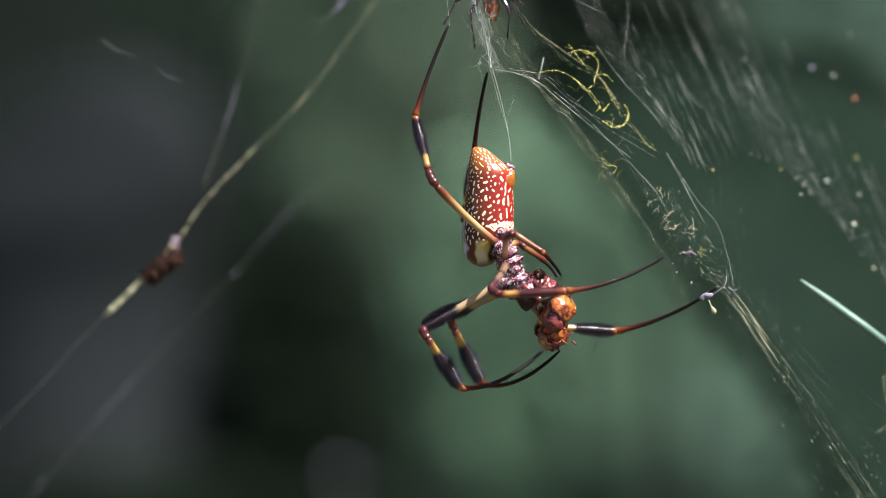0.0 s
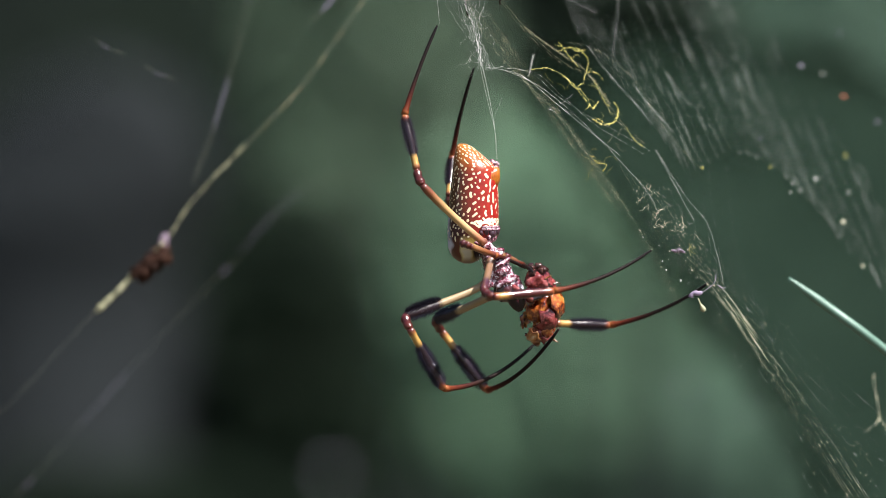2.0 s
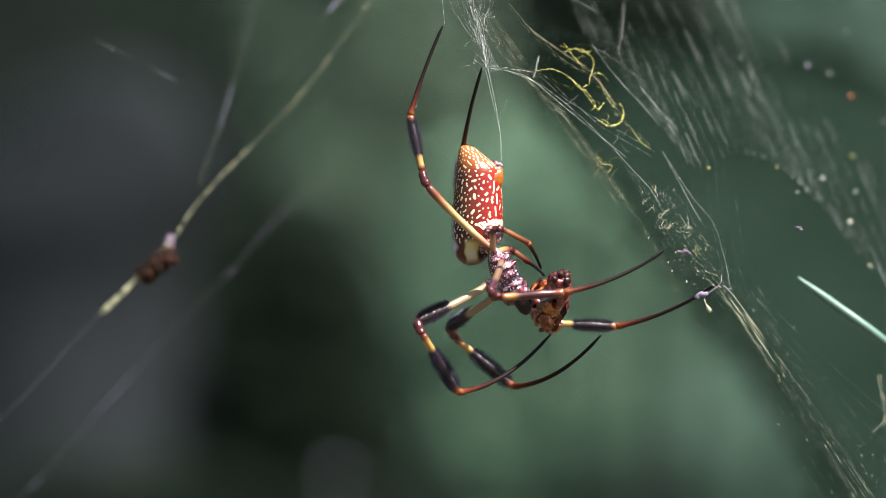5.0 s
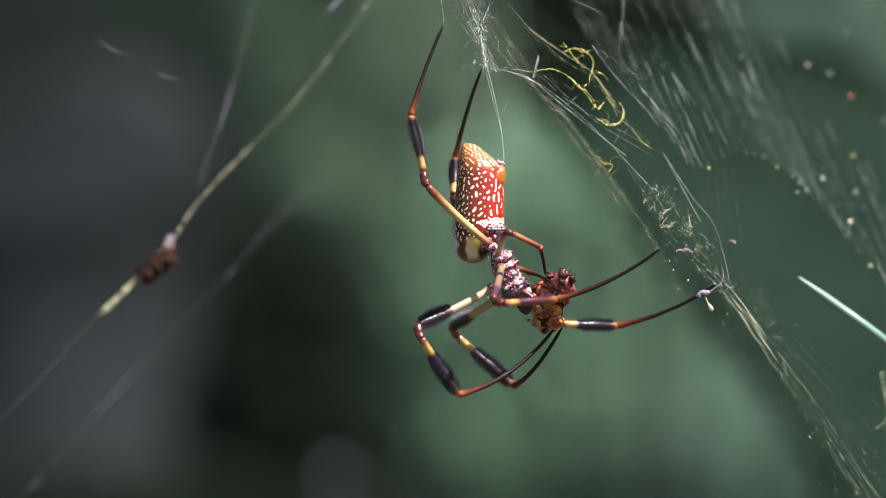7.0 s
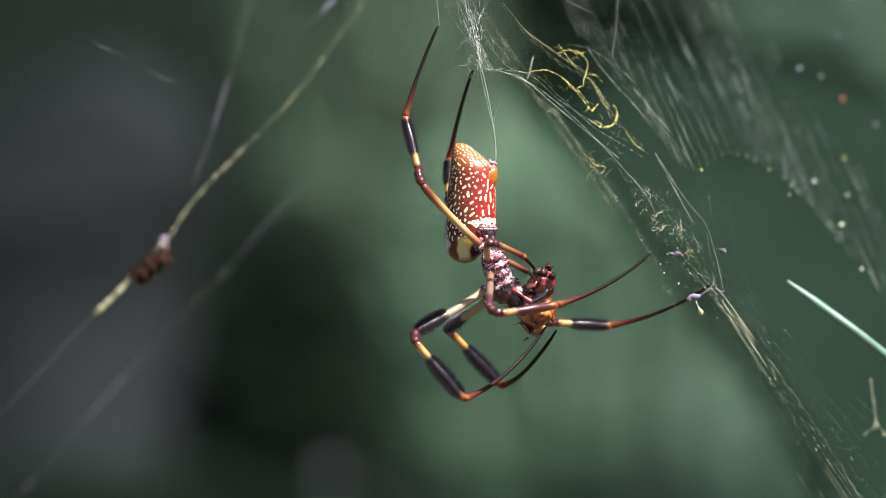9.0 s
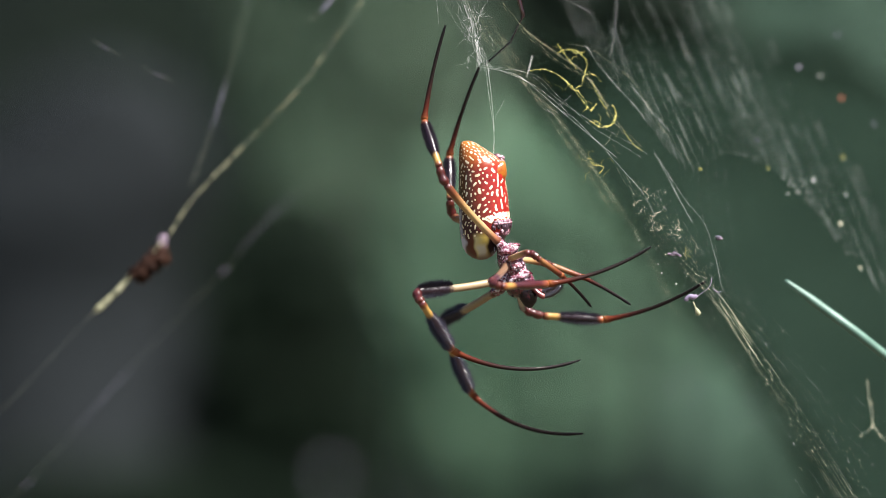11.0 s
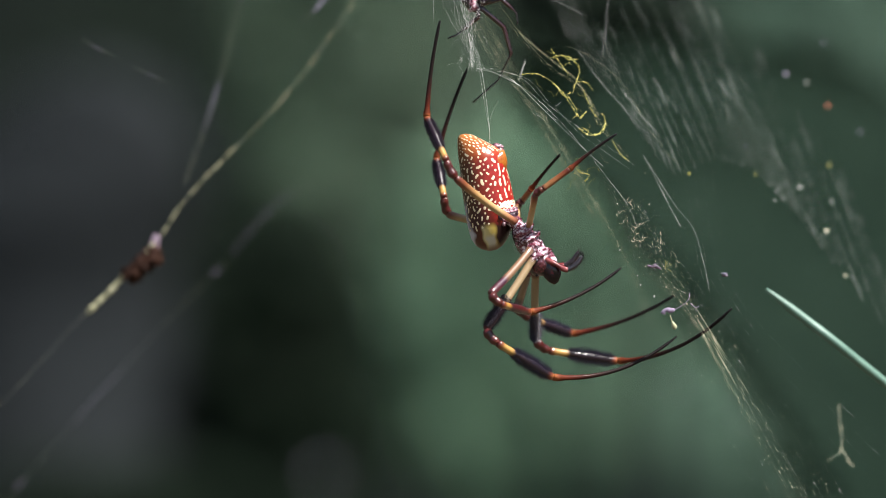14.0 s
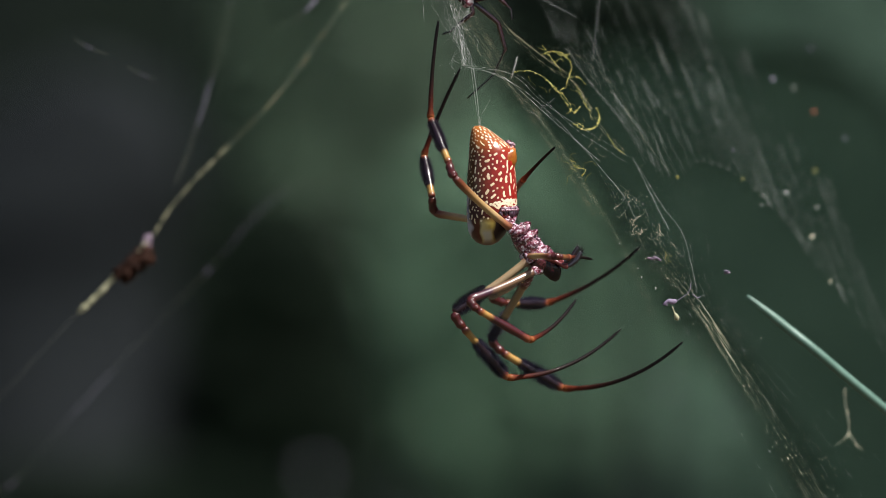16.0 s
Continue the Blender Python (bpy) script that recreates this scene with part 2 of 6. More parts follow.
def abdomen_skin():
    """Orange at the tip, red below, olive along the back, with cream flecks and a striped brown front end."""
    m, tree, b = shader("flecked_abdomen", 0.36, 0.35, 0.3)
    where = tree.nodes.new("ShaderNodeTexCoord")
    split = tree.nodes.new("ShaderNodeSeparateXYZ")
    tree.links.new(where.outputs["Object"], split.inputs[0])
    warp = noise_of(tree, 500.0, 0.0)
    along = tree.nodes.new("ShaderNodeMapRange")
    along.inputs[1].default_value, along.inputs[2].default_value = 0.0, 0.0258
    tree.links.new(split.outputs[2], along.inputs[0])
    side = tree.nodes.new("ShaderNodeMapRange")
    side.inputs[1].default_value, side.inputs[2].default_value = -0.0036, 0.0068
    tree.links.new(split.outputs[0], side.inputs[0])
    flank = ramp_of(tree, side.outputs[0], [(0.05, (0.10, 0.06, 0.015)), (0.32, (0.12, 0.026, 0.010)), (0.6, (0.22, 0.013, 0.008)), (1.0, (0.32, 0.017, 0.011))])
    tip = ramp_of(tree, along.outputs[0], [(0.02, (1, 1, 1)), (0.26, (0, 0, 0))])
    ground_ = mixed(tree, tip.outputs[0], flank.outputs[0], (0.38, 0.12, 0.012))
    low = ramp_of(tree, along.outputs[0], [(0.45, (0, 0, 0)), (0.72, (1, 1, 1))])
    back_side = ramp_of(tree, side.outputs[0], [(0.30, (1, 1, 1)), (0.75, (0, 0, 0))])
    body_colour = mixed(tree, mixed(tree, 1.0, low.outputs[0], back_side.outputs[0], "MULTIPLY"), ground_, (0.050, 0.010, 0.012))
    offset = tree.nodes.new("ShaderNodeVectorMath")
    offset.operation = "SCALE"
    tree.links.new(warp.outputs["Color"], offset.inputs[0])
    offset.inputs["Scale"].default_value = 0.0011
    moved = tree.nodes.new("ShaderNodeVectorMath")
    tree.links.new(where.outputs["Object"], moved.inputs[0])
    tree.links.new(offset.outputs[0], moved.inputs[1])
    grain = noise_of(tree, 1400.0, 3.0)
    body_colour = mixed(tree, 0.5, body_colour, ramp_of(tree, grain.outputs[0], [(0.3, (0.55, 0.5, 0.5)), (0.7, (1.4, 1.35, 1.3))]).outputs[0], "MULTIPLY")
    apart = tree.nodes.new("ShaderNodeSeparateXYZ")
    tree.links.new(moved.outputs[0], apart.inputs[0])
    wavy = tree.nodes.new("ShaderNodeMapRange")
    wavy.inputs[1].default_value, wavy.inputs[2].default_value = -0.0040 + 0.00055, 0.0068 + 0.00055
    tree.links.new(apart.outputs[0], wavy.inputs[0])
    stripe = ramp_of(tree, wavy.outputs[0], [(0.04, (0.62, 0.62, 0.72)), (0.13, (0.56, 0.54, 0.60)), (0.17, (0.07, 0.016, 0.010)), (0.29, (0.10, 0.022, 0.010)), (0.34, (0.62, 0.52, 0.26)), (0.45, (0.60, 0.47, 0.14)), (0.53, (0.52, 0.38, 0.09)), (0.60, (0.022, 0.008, 0.008))])
    paler = ramp_of(tree, along.outputs[0], [(0.85, (0, 0, 0)), (0.89, (1, 1, 1))])
    patch = ramp_of(tree, wavy.outputs[0], [(0.33, (0, 0, 0)), (0.38, (1, 1, 1)), (0.50, (1, 1, 1)), (0.57, (0, 0, 0))])
    stripe_pale = mixed(tree, mixed(tree, 1.0, paler.outputs[0], patch.outputs[0], "MULTIPLY"), stripe.outputs[0], (0.56, 0.52, 0.42))
    under = ramp_of(tree, along.outputs[0], [(0.935, (0, 0, 0)), (0.985, (1, 1, 1))])
    stripe_end = mixed(tree, under.outputs[0], stripe_pale, (0.12, 0.04, 0.012))
    rim_side = ramp_of(tree, wavy.outputs[0], [(0.05, (1, 1, 1)), (0.12, (0, 0, 0))])
    rim_long = ramp_of(tree, along.outputs[0], [(0.50, (0, 0, 0)), (0.62, (1, 1, 1)), (0.90, (1, 1, 1)), (0.95, (0, 0, 0))])
    body_colour = mixed(tree, mixed(tree, 1.0, rim_side.outputs[0], rim_long.outputs[0], "MULTIPLY"), body_colour, (0.60, 0.60, 0.72))
    front = ramp_of(tree, along.outputs[0], [(0.76, (0, 0, 0)), (0.81, (1, 1, 1))])
    tree.links.new(mixed(tree, front.outputs[0], body_colour, stripe_end), b.inputs["Base Color"])
    bumped(tree, b, grain.outputs[0], 0.3, 0.0001)
    return m


ABDOMEN = abdomen_skin()


# ---- mesh helpers ----
def part(name, bm, material, parent=None, label="", smooth=True):
    mesh = bpy.data.meshes.new(name)
    bmesh.ops.recalc_face_normals(bm, faces=bm.faces)
    for f in bm.faces:
        f.smooth = smooth
    bm.to_mesh(mesh)
    bm.free()
    mesh.materials.append(material)
    ob = new(name, mesh)
    ob.parent = parent
    return tagged(ob, label)


def thing(name, m, label, category, group="", kind=""):
    ob = new(name)
    ob.matrix_basis = m
    return tagged(ob, label, category, group, kind)


def loft(bm, rings, sides=12):
    """Skin over rings (centre, radius along x, radius along y) stacked along z; the ends are closed."""
    loops = []
    for c, rx, ry in rings:
        loops.append([bm.verts.new((c[0] + rx * math.cos(2 * math.pi * i / sides), c[1] + ry * math.sin(2 * math.pi * i / sides), c[2])) for i in range(sides)])
    for a, b in zip(loops, loops[1:]):
        for i in range(sides):
            j = (i + 1) % sides
            bm.faces.new((a[i], a[j], b[j], b[i]))
    bm.faces.new(loops[0][::-1])
    bm.faces.new(loops[-1])
    return bm


def tube(bm, points, radius, sides=5):
    """A round thread through the points; radius is a number or a function of 0..1."""
    size = radius if callable(radius) else (lambda u: radius)
    points = [Vector(p) for p in points]
    loops, last = [], len(points) - 1
    for i, p in enumerate(points):
        d = (points[min(i + 1, last)] - points[max(i - 1, 0)]).normalized()
        a = d.cross(Vector((0, 1, 0.02))).normalized()
        b = d.cross(a)
        r = size(i / last)
        loops.append([bm.verts.new(p + r * (a * math.cos(2 * math.pi * k / sides) + b * math.sin(2 * math.pi * k / sides))) for k in range(sides)])
    for a, b in zip(loops, loops[1:]):
        for i in range(sides):
            j = (i + 1) % sides
            bm.faces.new((a[i], a[j], b[j], b[i]))
    bm.faces.new(loops[0][::-1])
    bm.faces.new(loops[-1])
    return bm


def curve_points(points, n):
    """n points on a smooth curve through a few."""
    points = [Vector(p) for p in points]
    out, spans = [], len(points) - 1
    for k in range(n):
        f = k / (n - 1) * spans
        i = min(int(f), spans - 1)
        f -= i
        p0, p1, p2, p3 = points[max(i - 1, 0)], points[i], points[i + 1], points[min(i + 2, spans)]
        out.append(0.5 * (2 * p1 + (p2 - p0) * f + (2 * p0 - 5 * p1 + 4 * p2 - p3) * f * f + (3 * p1 - p0 - 3 * p2 + p3) * f ** 3))
    return out


def blob(bm, centre, size, rough=0.15, seed=0, detail=2):
    made = bmesh.ops.create_icosphere(bm, subdivisions=detail, radius=1.0)["verts"]
    for v in made:
        k = 1 + rough * (noise.noise(v.co * 1.7 + Vector((seed, 0, 0))) + 0.5 * noise.noise(v.co * 4 + Vector((0, seed, 0))))
        v.co = Vector(centre) + Vector((v.co.x * size[0], v.co.y * size[1], v.co.z * size[2])) * k
    return bm


# ---- setting ----
def ground():
    bm = bmesh.new()
    bmesh.ops.create_grid(bm, x_segments=60, y_segments=60, size=60)
    for v in bm.verts:
        v.co.z = 0.05 * noise.noise(v.co * 0.4)
    tagged(part("ground", bm, LITTER), "brown and green leaf litter on a forest floor", "ground", kind="structure")


# curved sheet whose near-black colour stands in for woodland shade
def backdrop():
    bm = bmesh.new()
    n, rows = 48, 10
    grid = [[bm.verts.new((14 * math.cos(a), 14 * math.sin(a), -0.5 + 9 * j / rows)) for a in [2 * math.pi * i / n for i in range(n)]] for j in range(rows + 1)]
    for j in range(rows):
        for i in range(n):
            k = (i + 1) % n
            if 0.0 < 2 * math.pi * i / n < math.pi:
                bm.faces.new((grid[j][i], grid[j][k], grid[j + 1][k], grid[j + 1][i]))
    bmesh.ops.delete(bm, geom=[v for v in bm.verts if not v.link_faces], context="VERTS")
    tagged(part("backdrop", bm, WOODS), "distant woods, their dark green shade painted on a sheet", "backdrop", kind="structure")


ground()
backdrop()


def stump(x, d, radius, label):
    """A broad broken trunk whose worn top is rounded and leans to one side."""
    root = at(x, 441, d)
    bm = bmesh.new()
    rings = []
    for i in range(12):
        z = -0.1 + 1.6 * i / 11
        rings.append(((0.02 * noise.noise((x, z, 0)), 0.02 * noise.noise((0, z, x)), z), radius * (1.3 - 0.12 * z + 0.04 * noise.noise((z * 2, x, 1))), radius * (1.2 - 0.1 * z)))
    for i in range(1, 12):
        f = i / 11
        k = math.sqrt(1.004 - f * f)
        rings.append(((0.075 * f + 0.01 * noise.noise((f * 3, x, 2)), -1.05 * radius * (1 - k), 1.5 + 0.190 * f), radius * 1.12 * k, radius * 1.05 * k))
    loft(bm, rings, 28)
    base = thing("tree_stump", pose(root.x, d, 0), label, "tree stump")
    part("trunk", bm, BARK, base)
    for k in range(5):
        a = 1.26 * k + 0.4
        bm = bmesh.new()
        out = Vector((math.cos(a), math.sin(a), 0)) * radius
        tube(bm, curve_points([out * 0.9 + Vector((0, 0, 0.22)), out * 1.4 + Vector((0, 0, 0.07)), out * 2.2 + Vector((0, 0, -0.05))], 10), lambda u: radius * (0.34 - 0.2 * u), 8)
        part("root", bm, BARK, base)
    return base


def leaf_crown(n, size, spread, seed, loose):
    """Many small folded leaves scattered through an uneven round mass."""
    rng = random.Random(seed)
    verts, faces = [], []
    for _ in range(n):
        p = Vector((rng.gauss(0, 1), rng.gauss(0, 1), rng.gauss(0, 1))).normalized() * (rng.random() ** loose)
        p *= 1 + 0.35 * noise.noise(p * 2 + Vector((seed, 0, 0)))
        c = Vector((p.x * spread[0], p.y * spread[1], p.z * spread[2]))
        up = (Vector((0.3, -0.5, 0.8)) + Vector((rng.gauss(0, 1), rng.gauss(0, 1), rng.gauss(0, 1))) * 0.38).normalized()
        e = (up.to_track_quat("Z", "Y") @ Euler((0, 0, rng.uniform(0, 6.3))).to_quaternion()).to_matrix()
        s = size * rng.uniform(0.6, 1.3)
        k = len(verts)
        for q in ((0, -1, 0), (-0.38, 0, 0.08), (0, 1, 0), (0.38, 0, 0.08), (0, 0, -0.03)):
            verts.append(c + e @ (Vector(q) * s))
        faces += [(k, k + 4, k + 1), (k + 1, k + 4, k + 2), (k, k + 3, k + 4), (k + 3, k + 2, k + 4)]
    mesh = bpy.data.meshes.new("crown")
    mesh.from_pydata(verts, [], faces)
    return mesh


def shrub(x, y, d, spread, n, size, material, label, seed, loose=0.45):
    c = at(x, y, d)
    base = thing("shrub", pose(c.x, c.y, 0), label, "shrub", "shrubs behind the web")
    mesh = leaf_crown(n, size, spread, seed, loose)
    mesh.materials.append(material)
    crown = new("crown", mesh)
    crown.parent = base
    crown.location = (0, 0, c.z)
    tagged(crown, kind="stuff")
    for k in range(4):
        a = k * 1.7 + seed
        bm = bmesh.new()
        tube(bm, curve_points([(0.03 * math.cos(a), 0.03 * math.sin(a), -0.03), (0.06 * math.cos(a), 0.06 * math.sin(a), c.z * 0.5), (0.5 * spread[0] * math.cos(a), 0.5 * spread[1] * math.sin(a), c.z)], 9), lambda u: 0.012 * (1.1 - 0.7 * u), 6)
        part("stem", bm, BARK, base)
    return base


# nothing shades the stump; its dark bark colour stands in for that
stump(92, 4.0, 0.138, "broad grey broken tree stump, shade put into its bark colour")
shrub(645, 130, 6.2, (0.19, 0.07, 0.34), 4800, 0.03, LEAF, "sunlit green shrub behind the web", 1)
shrub(570, 430, 5.6, (0.05, 0.05, 0.14), 260, 0.03, LEAF, "green shrub in half shade", 26)
# pale shrubs for the bright area, with sunlight already in the leaf colour
shrub(1125, 430, 5.8, (0.20, 0.07, 0.27), 10000, 0.028, LEAF_LIGHT, "pale green shrub behind the web, sunlight put into its leaf colour", 2)
shrub(1150, 500, 5.0, (0.15, 0.05, 0.19), 8000, 0.026, LEAF_LIGHT, "pale green shrub behind the web, sunlight put into its leaf colour", 21, 0.5)
shrub(1060, 615, 4.6, (0.22, 0.06, 0.27), 14000, 0.026, LEAF_LIGHT, "pale green shrub behind the web, sunlight put into its leaf colour", 7, 0.5)
# dark shrubs added where the background is dim; the leaf colour carries the shade
shrub(1100, -15, 4.2, (0.125, 0.08, 0.10), 3200, 0.022, LEAF_SHADE, "dark twig, its shade put into the leaf colour", 14, 0.6)
shrub(525, 690, 3.6, (0.105, 0.12, 0.19), 4000, 0.022, LEAF_DARK, "near-black shrub, its shade put into the leaf colour", 12, 0.6)
shrub(1480, 480, 5.6, (0.30, 0.3, 0.7), 3600, 0.03, LEAF_BROAD, "dark green shrub in half shade", 3)
shrub(980, 610, 5.4, (0.12, 0.08, 0.25), 2200, 0.03, LEAF, "green shrub in half shade", 4)
shrub(1230, 500, 6.4, (0.20, 0.08, 0.34), 3400, 0.03, LEAF, "green shrub in half shade", 8)
shrub(1440, 920, 4.4, (0.20, 0.2, 0.20), 2400, 0.026, LEAF_BROAD, "green shrub in half shade", 9)
# two more dark shrubs with the shade in their colour
shrub(480, 500, 8.0, (0.6, 0.3, 0.8), 1800, 0.03, LEAF_DARK, "near-black shrub, its shade put into the leaf colour", 5)
shrub(230, 1000, 3.2, (0.20, 0.08, 0.10), 2200, 0.02, LEAF_DARK, "near-black shrub, its shade put into the leaf colour", 17, 0.6)


def pale_spot(x, y, d, size, label):
    """A pale speck on a thread, both added to give a soft blurred disc."""
    c = at(x, y, d)
    base = thing("petal", Matrix.Translation(c), label, "petal", "petals hanging behind the web")
    bm = bmesh.new()
    blob(bm, (0, 0, 0), (size, size * 0.3, size * 0.8), 0.3, x, 2)
    part("blade", bm, LICHEN, base)
    bm = bmesh.new()
    tube(bm, [(0, 0, 0), (0.004, 0, 0.2), (0.01, 0.01, 0.5)], 0.00001, 4)
    part("thread", bm, SILK, base)


# made-up specks for three soft pale discs behind the web
pale_spot(1222, 686, 0.62, 0.0011, "small pale speck added on a silk thread for a blurred spot")
pale_spot(1335, 735, 0.55, 0.0007, "small pale speck added on a silk thread for a blurred spot")
pale_spot(596, 838, 1.7, 0.0036, "small pale speck added on a silk thread for a blurred spot")


def broad_leaf():
    """One wide dark leaf close behind the web, its edge running down beside the web's lower threads, on a stalk that rises from the ground."""
    near = curve_points([at(x, y, 0.80) for x, y in ((915, 150), (998, 262), (1087, 372), (1161, 462), (1255, 584), (1349, 704), (1447, 842), (1575, 1010), (1675, 1130))], 40)
    far = curve_points([at(x, y, 0.785) for x, y in ((940, 118), (1110, 80), (1290, 68), (1450, 88), (1600, 150), (1740, 330), (1830, 520), (1840, 820), (1700, 1120))], 40)
    base_at = near[-1]
    base = thing("broad_leaf_plant", pose(base_at.x, base_at.y, 0), "wide dark green leaf close behind the web", "plant")
    origin = Vector((base_at.x, base_at.y, 0))
    bm = bmesh.new()
    rows = []
    for i, (p, q) in enumerate(zip(near, far)):
        u = i / 39
        rows.append([bm.verts.new(p.lerp(q, v) - origin + Vector((0, -0.005 * max(0.0, 0.45 - v) + 0.0014 * noise.noise((u * 7, v * 3, 0)) + 0.0006 * math.sin(60 * u + 9 * v), 0))) for v in (0, 0.1, 0.2, 0.3, 0.4, 0.45, 0.5, 0.6, 0.7, 0.8, 0.9, 1)])
    for p, q in zip(rows, rows[1:]):
        for k in range(11):
            bm.faces.new((p[k], p[k + 1], q[k + 1], q[k]))
    bmesh.ops.solidify(bm, geom=bm.faces[:], thickness=0.0006)
    part("leaf", bm, LEAF_BROAD, base, "dark green leaf blade")
    bm = bmesh.new()
    mid = [p.lerp(q, 0.45) for p, q in zip(near, far)]
    tube(bm, [p - origin + Vector((0, 0.003, 0)) for p in mid[2::2]], lambda u: 0.0004 + 0.0012 * u, 8)
    part("midrib", bm, LEAF, base, "paler leaf rib")
    bm = bmesh.new()
    tube(bm, [p - origin for p in curve_points([mid[-2] + Vector((0, 0.003, 0)), mid[-1], origin + Vector((0.01, 0.01, 0.9)), origin - Vector((0, 0, 0.05))], 24)], lambda u: 0.0018 + 0.004 * u, 8)
    part("stalk", bm, LEAF, base)


broad_leaf()


# ---- the left supporting strands ----
def strand(points, d, radius, material, name, label, lumps=(), seed=1, thin_from=2.0):
    """One long line of old silk, uneven, with crusted stretches given as (start, end, thickness) of its length."""
    rng = random.Random(seed)
    first = at(*points[0], d)
    base = thing(name, Matrix.Translation(first), label, "web strand", "supporting strands of the web")
    pts = [p - first for p in curve_points([at(x, y, d) for x, y in points], 160)]
    pts = [p + Vector((rng.uniform(-1, 1), rng.uniform(-1, 1), rng.uniform(-1, 1))) * radius * 0.6 for p in pts]
    bm = bmesh.new()
    tube(bm, pts, lambda u: radius * (0.55 + 0.9 * abs(noise.noise((u * 40, seed, 0)))) * (0.4 if u > thin_from else 1.0))
    part("thread", bm, OLD_SILK, base)
    for u0, u1, thick in lumps:
        i0, i1 = int(u0 * 159), max(int(u0 * 159) + 3, int(u1 * 159))
        bm = bmesh.new()
        tube(bm, [p + Vector((rng.uniform(-1, 1), rng.uniform(-1, 1), rng.uniform(-1, 1))) * thick * 0.35 for p in pts[i0:i1 + 1]], lambda u: thick * (0.25 + math.sin(math.pi * u) ** 0.6 * (0.5 + 0.8 * abs(noise.noise((u * 7, u0 * 90, seed))))), 7)
        part("crust", bm, material, base)
    return base


crust_rng = random.Random(31)
STRAND_CRUSTS = [(u + crust_rng.uniform(0, 0.008), crust_rng.uniform(0.008, 0.03), crust_rng.choice((0.00010, 0.00013, 0.00018, 0.00024)) * (0.7 if u < 0.30 else 1.2)) for u in (0.103 + 0.0185 * k for k in range(23))]
strand([(700, -60), (645, 15), (535, 165), (408, 296), (345, 365), (296, 440), (240, 495), (180, 552), (25, 718), (-160, 900)], 0.075, 0.00011, OLD_MOSS, "web_strand", "yellowish silk strand crusted with grains",
       [(u, u + w, h) for u, w, h in STRAND_CRUSTS], 3, 0.78)
strand([(470, -90), (450, 0), (425, 100), (390, 220), (350, 330)], 0.09, 0.00007, LICHEN, "web_strand", "blurred grey silk strand hanging from above", ((0.58, 0.78, 0.00012), (0.1, 0.3, 0.00009)), 4)
strand([(650, 310), (530, 350), (405, 485), (340, 550), (200, 700), (40, 880), (-60, 980)], 0.13, 0.000036, LICHEN, "web_strand", "faint grey silk strand", ((0.325, 0.34, 0.00018), (0.15, 0.3, 0.00006), (0.62, 0.72, 0.00005), (0.80, 0.83, 0.00008)), 5)
strand([(640, -60), (600, 0), (560, 40)], 0.08, 0.00010, LICHEN, "web_strand", "short bluish silk strand", ((0.45, 0.75, 0.0003),), 6)
strand([(170, 70), (200, 88), (230, 100)], 0.06, 0.00003, LICHEN, "web_strand", "short bluish silk strand", ((0.3, 0.6, 0.00005),), 7)
strand([(265, 120), (290, 134), (320, 145)], 0.06, 0.00003, LICHEN, "web_strand", "short bluish silk strand", ((0.4, 0.7, 0.00005),), 8)


# ---- the orb web ----
PIVOT = (867, 118)
SLOPE = 1.35         # depth gained for each unit beyond the web's lower edge


def on_web(x, y, back=0.0):
    side = x - (PIVOT[0] + (y - PIVOT[1]) * 0.88)
    return at(x, y, max(side - 85, 0) * SLOPE * U + back)


SILKS = {"CRUST": OLD_MOSS, "GREY": FAR_SILK, "SILK": SILK, "GOLD": GOLD_SILK, "MOSS": MOSS, "LICHEN": LICHEN, "SCRAP": SCRAP}
web = thing("orb_web", Matrix.Translation(at(*PIVOT)), "far side of a sagging golden orb web", "spider web")


edge = thing("web_edge", Matrix.Translation(at(*PIVOT)), "bundled lower threads of the web, with moss and husks", "spider web")


def web_thread(points, radius, material="SILK", name="thread", label="", n=40, jitter=0.0, seed=0, owner=None, back=0.0):
    rng = random.Random(seed)
    pts = [p - at(*PIVOT) for p in curve_points([on_web(x, y, back) for x, y in points], n)]
    pts = [p + Vector((rng.uniform(-1, 1), rng.uniform(-1, 1), rng.uniform(-1, 1))) * jitter for p in pts]
    bm = bmesh.new()
    tube(bm, pts, radius)
    return part(name, bm, SILKS[material], owner or edge, label)


def glint(thin, thick, often, q):
    """Silk that swells here and there, for droplets and for glints put into its thickness."""
    return lambda u: thin + thick * max(0.0, noise.noise((u * often, q, 0)) + 0.05)


def bundle_radius(k):
    """Fine lines thickened in two stretches in place of shine, with strung droplets between them."""
    def size(u):
        shine = max(0.0, noise.noise((u * 26, k * 3.1, 2)) + 0.12) * (math.exp(-((u - 0.57) / 0.075) ** 2) + 0.26 * math.exp(-((u - 0.94) / 0.07) ** 2))
        drops = max(0.0, noise.noise((u * 170, k + 5, 0)) - 0.30) * (0.4 + 0.6 * (u > 0.3))
        return 0.0000025 + 0.00012 * shine + 0.00042 * drops
    return size


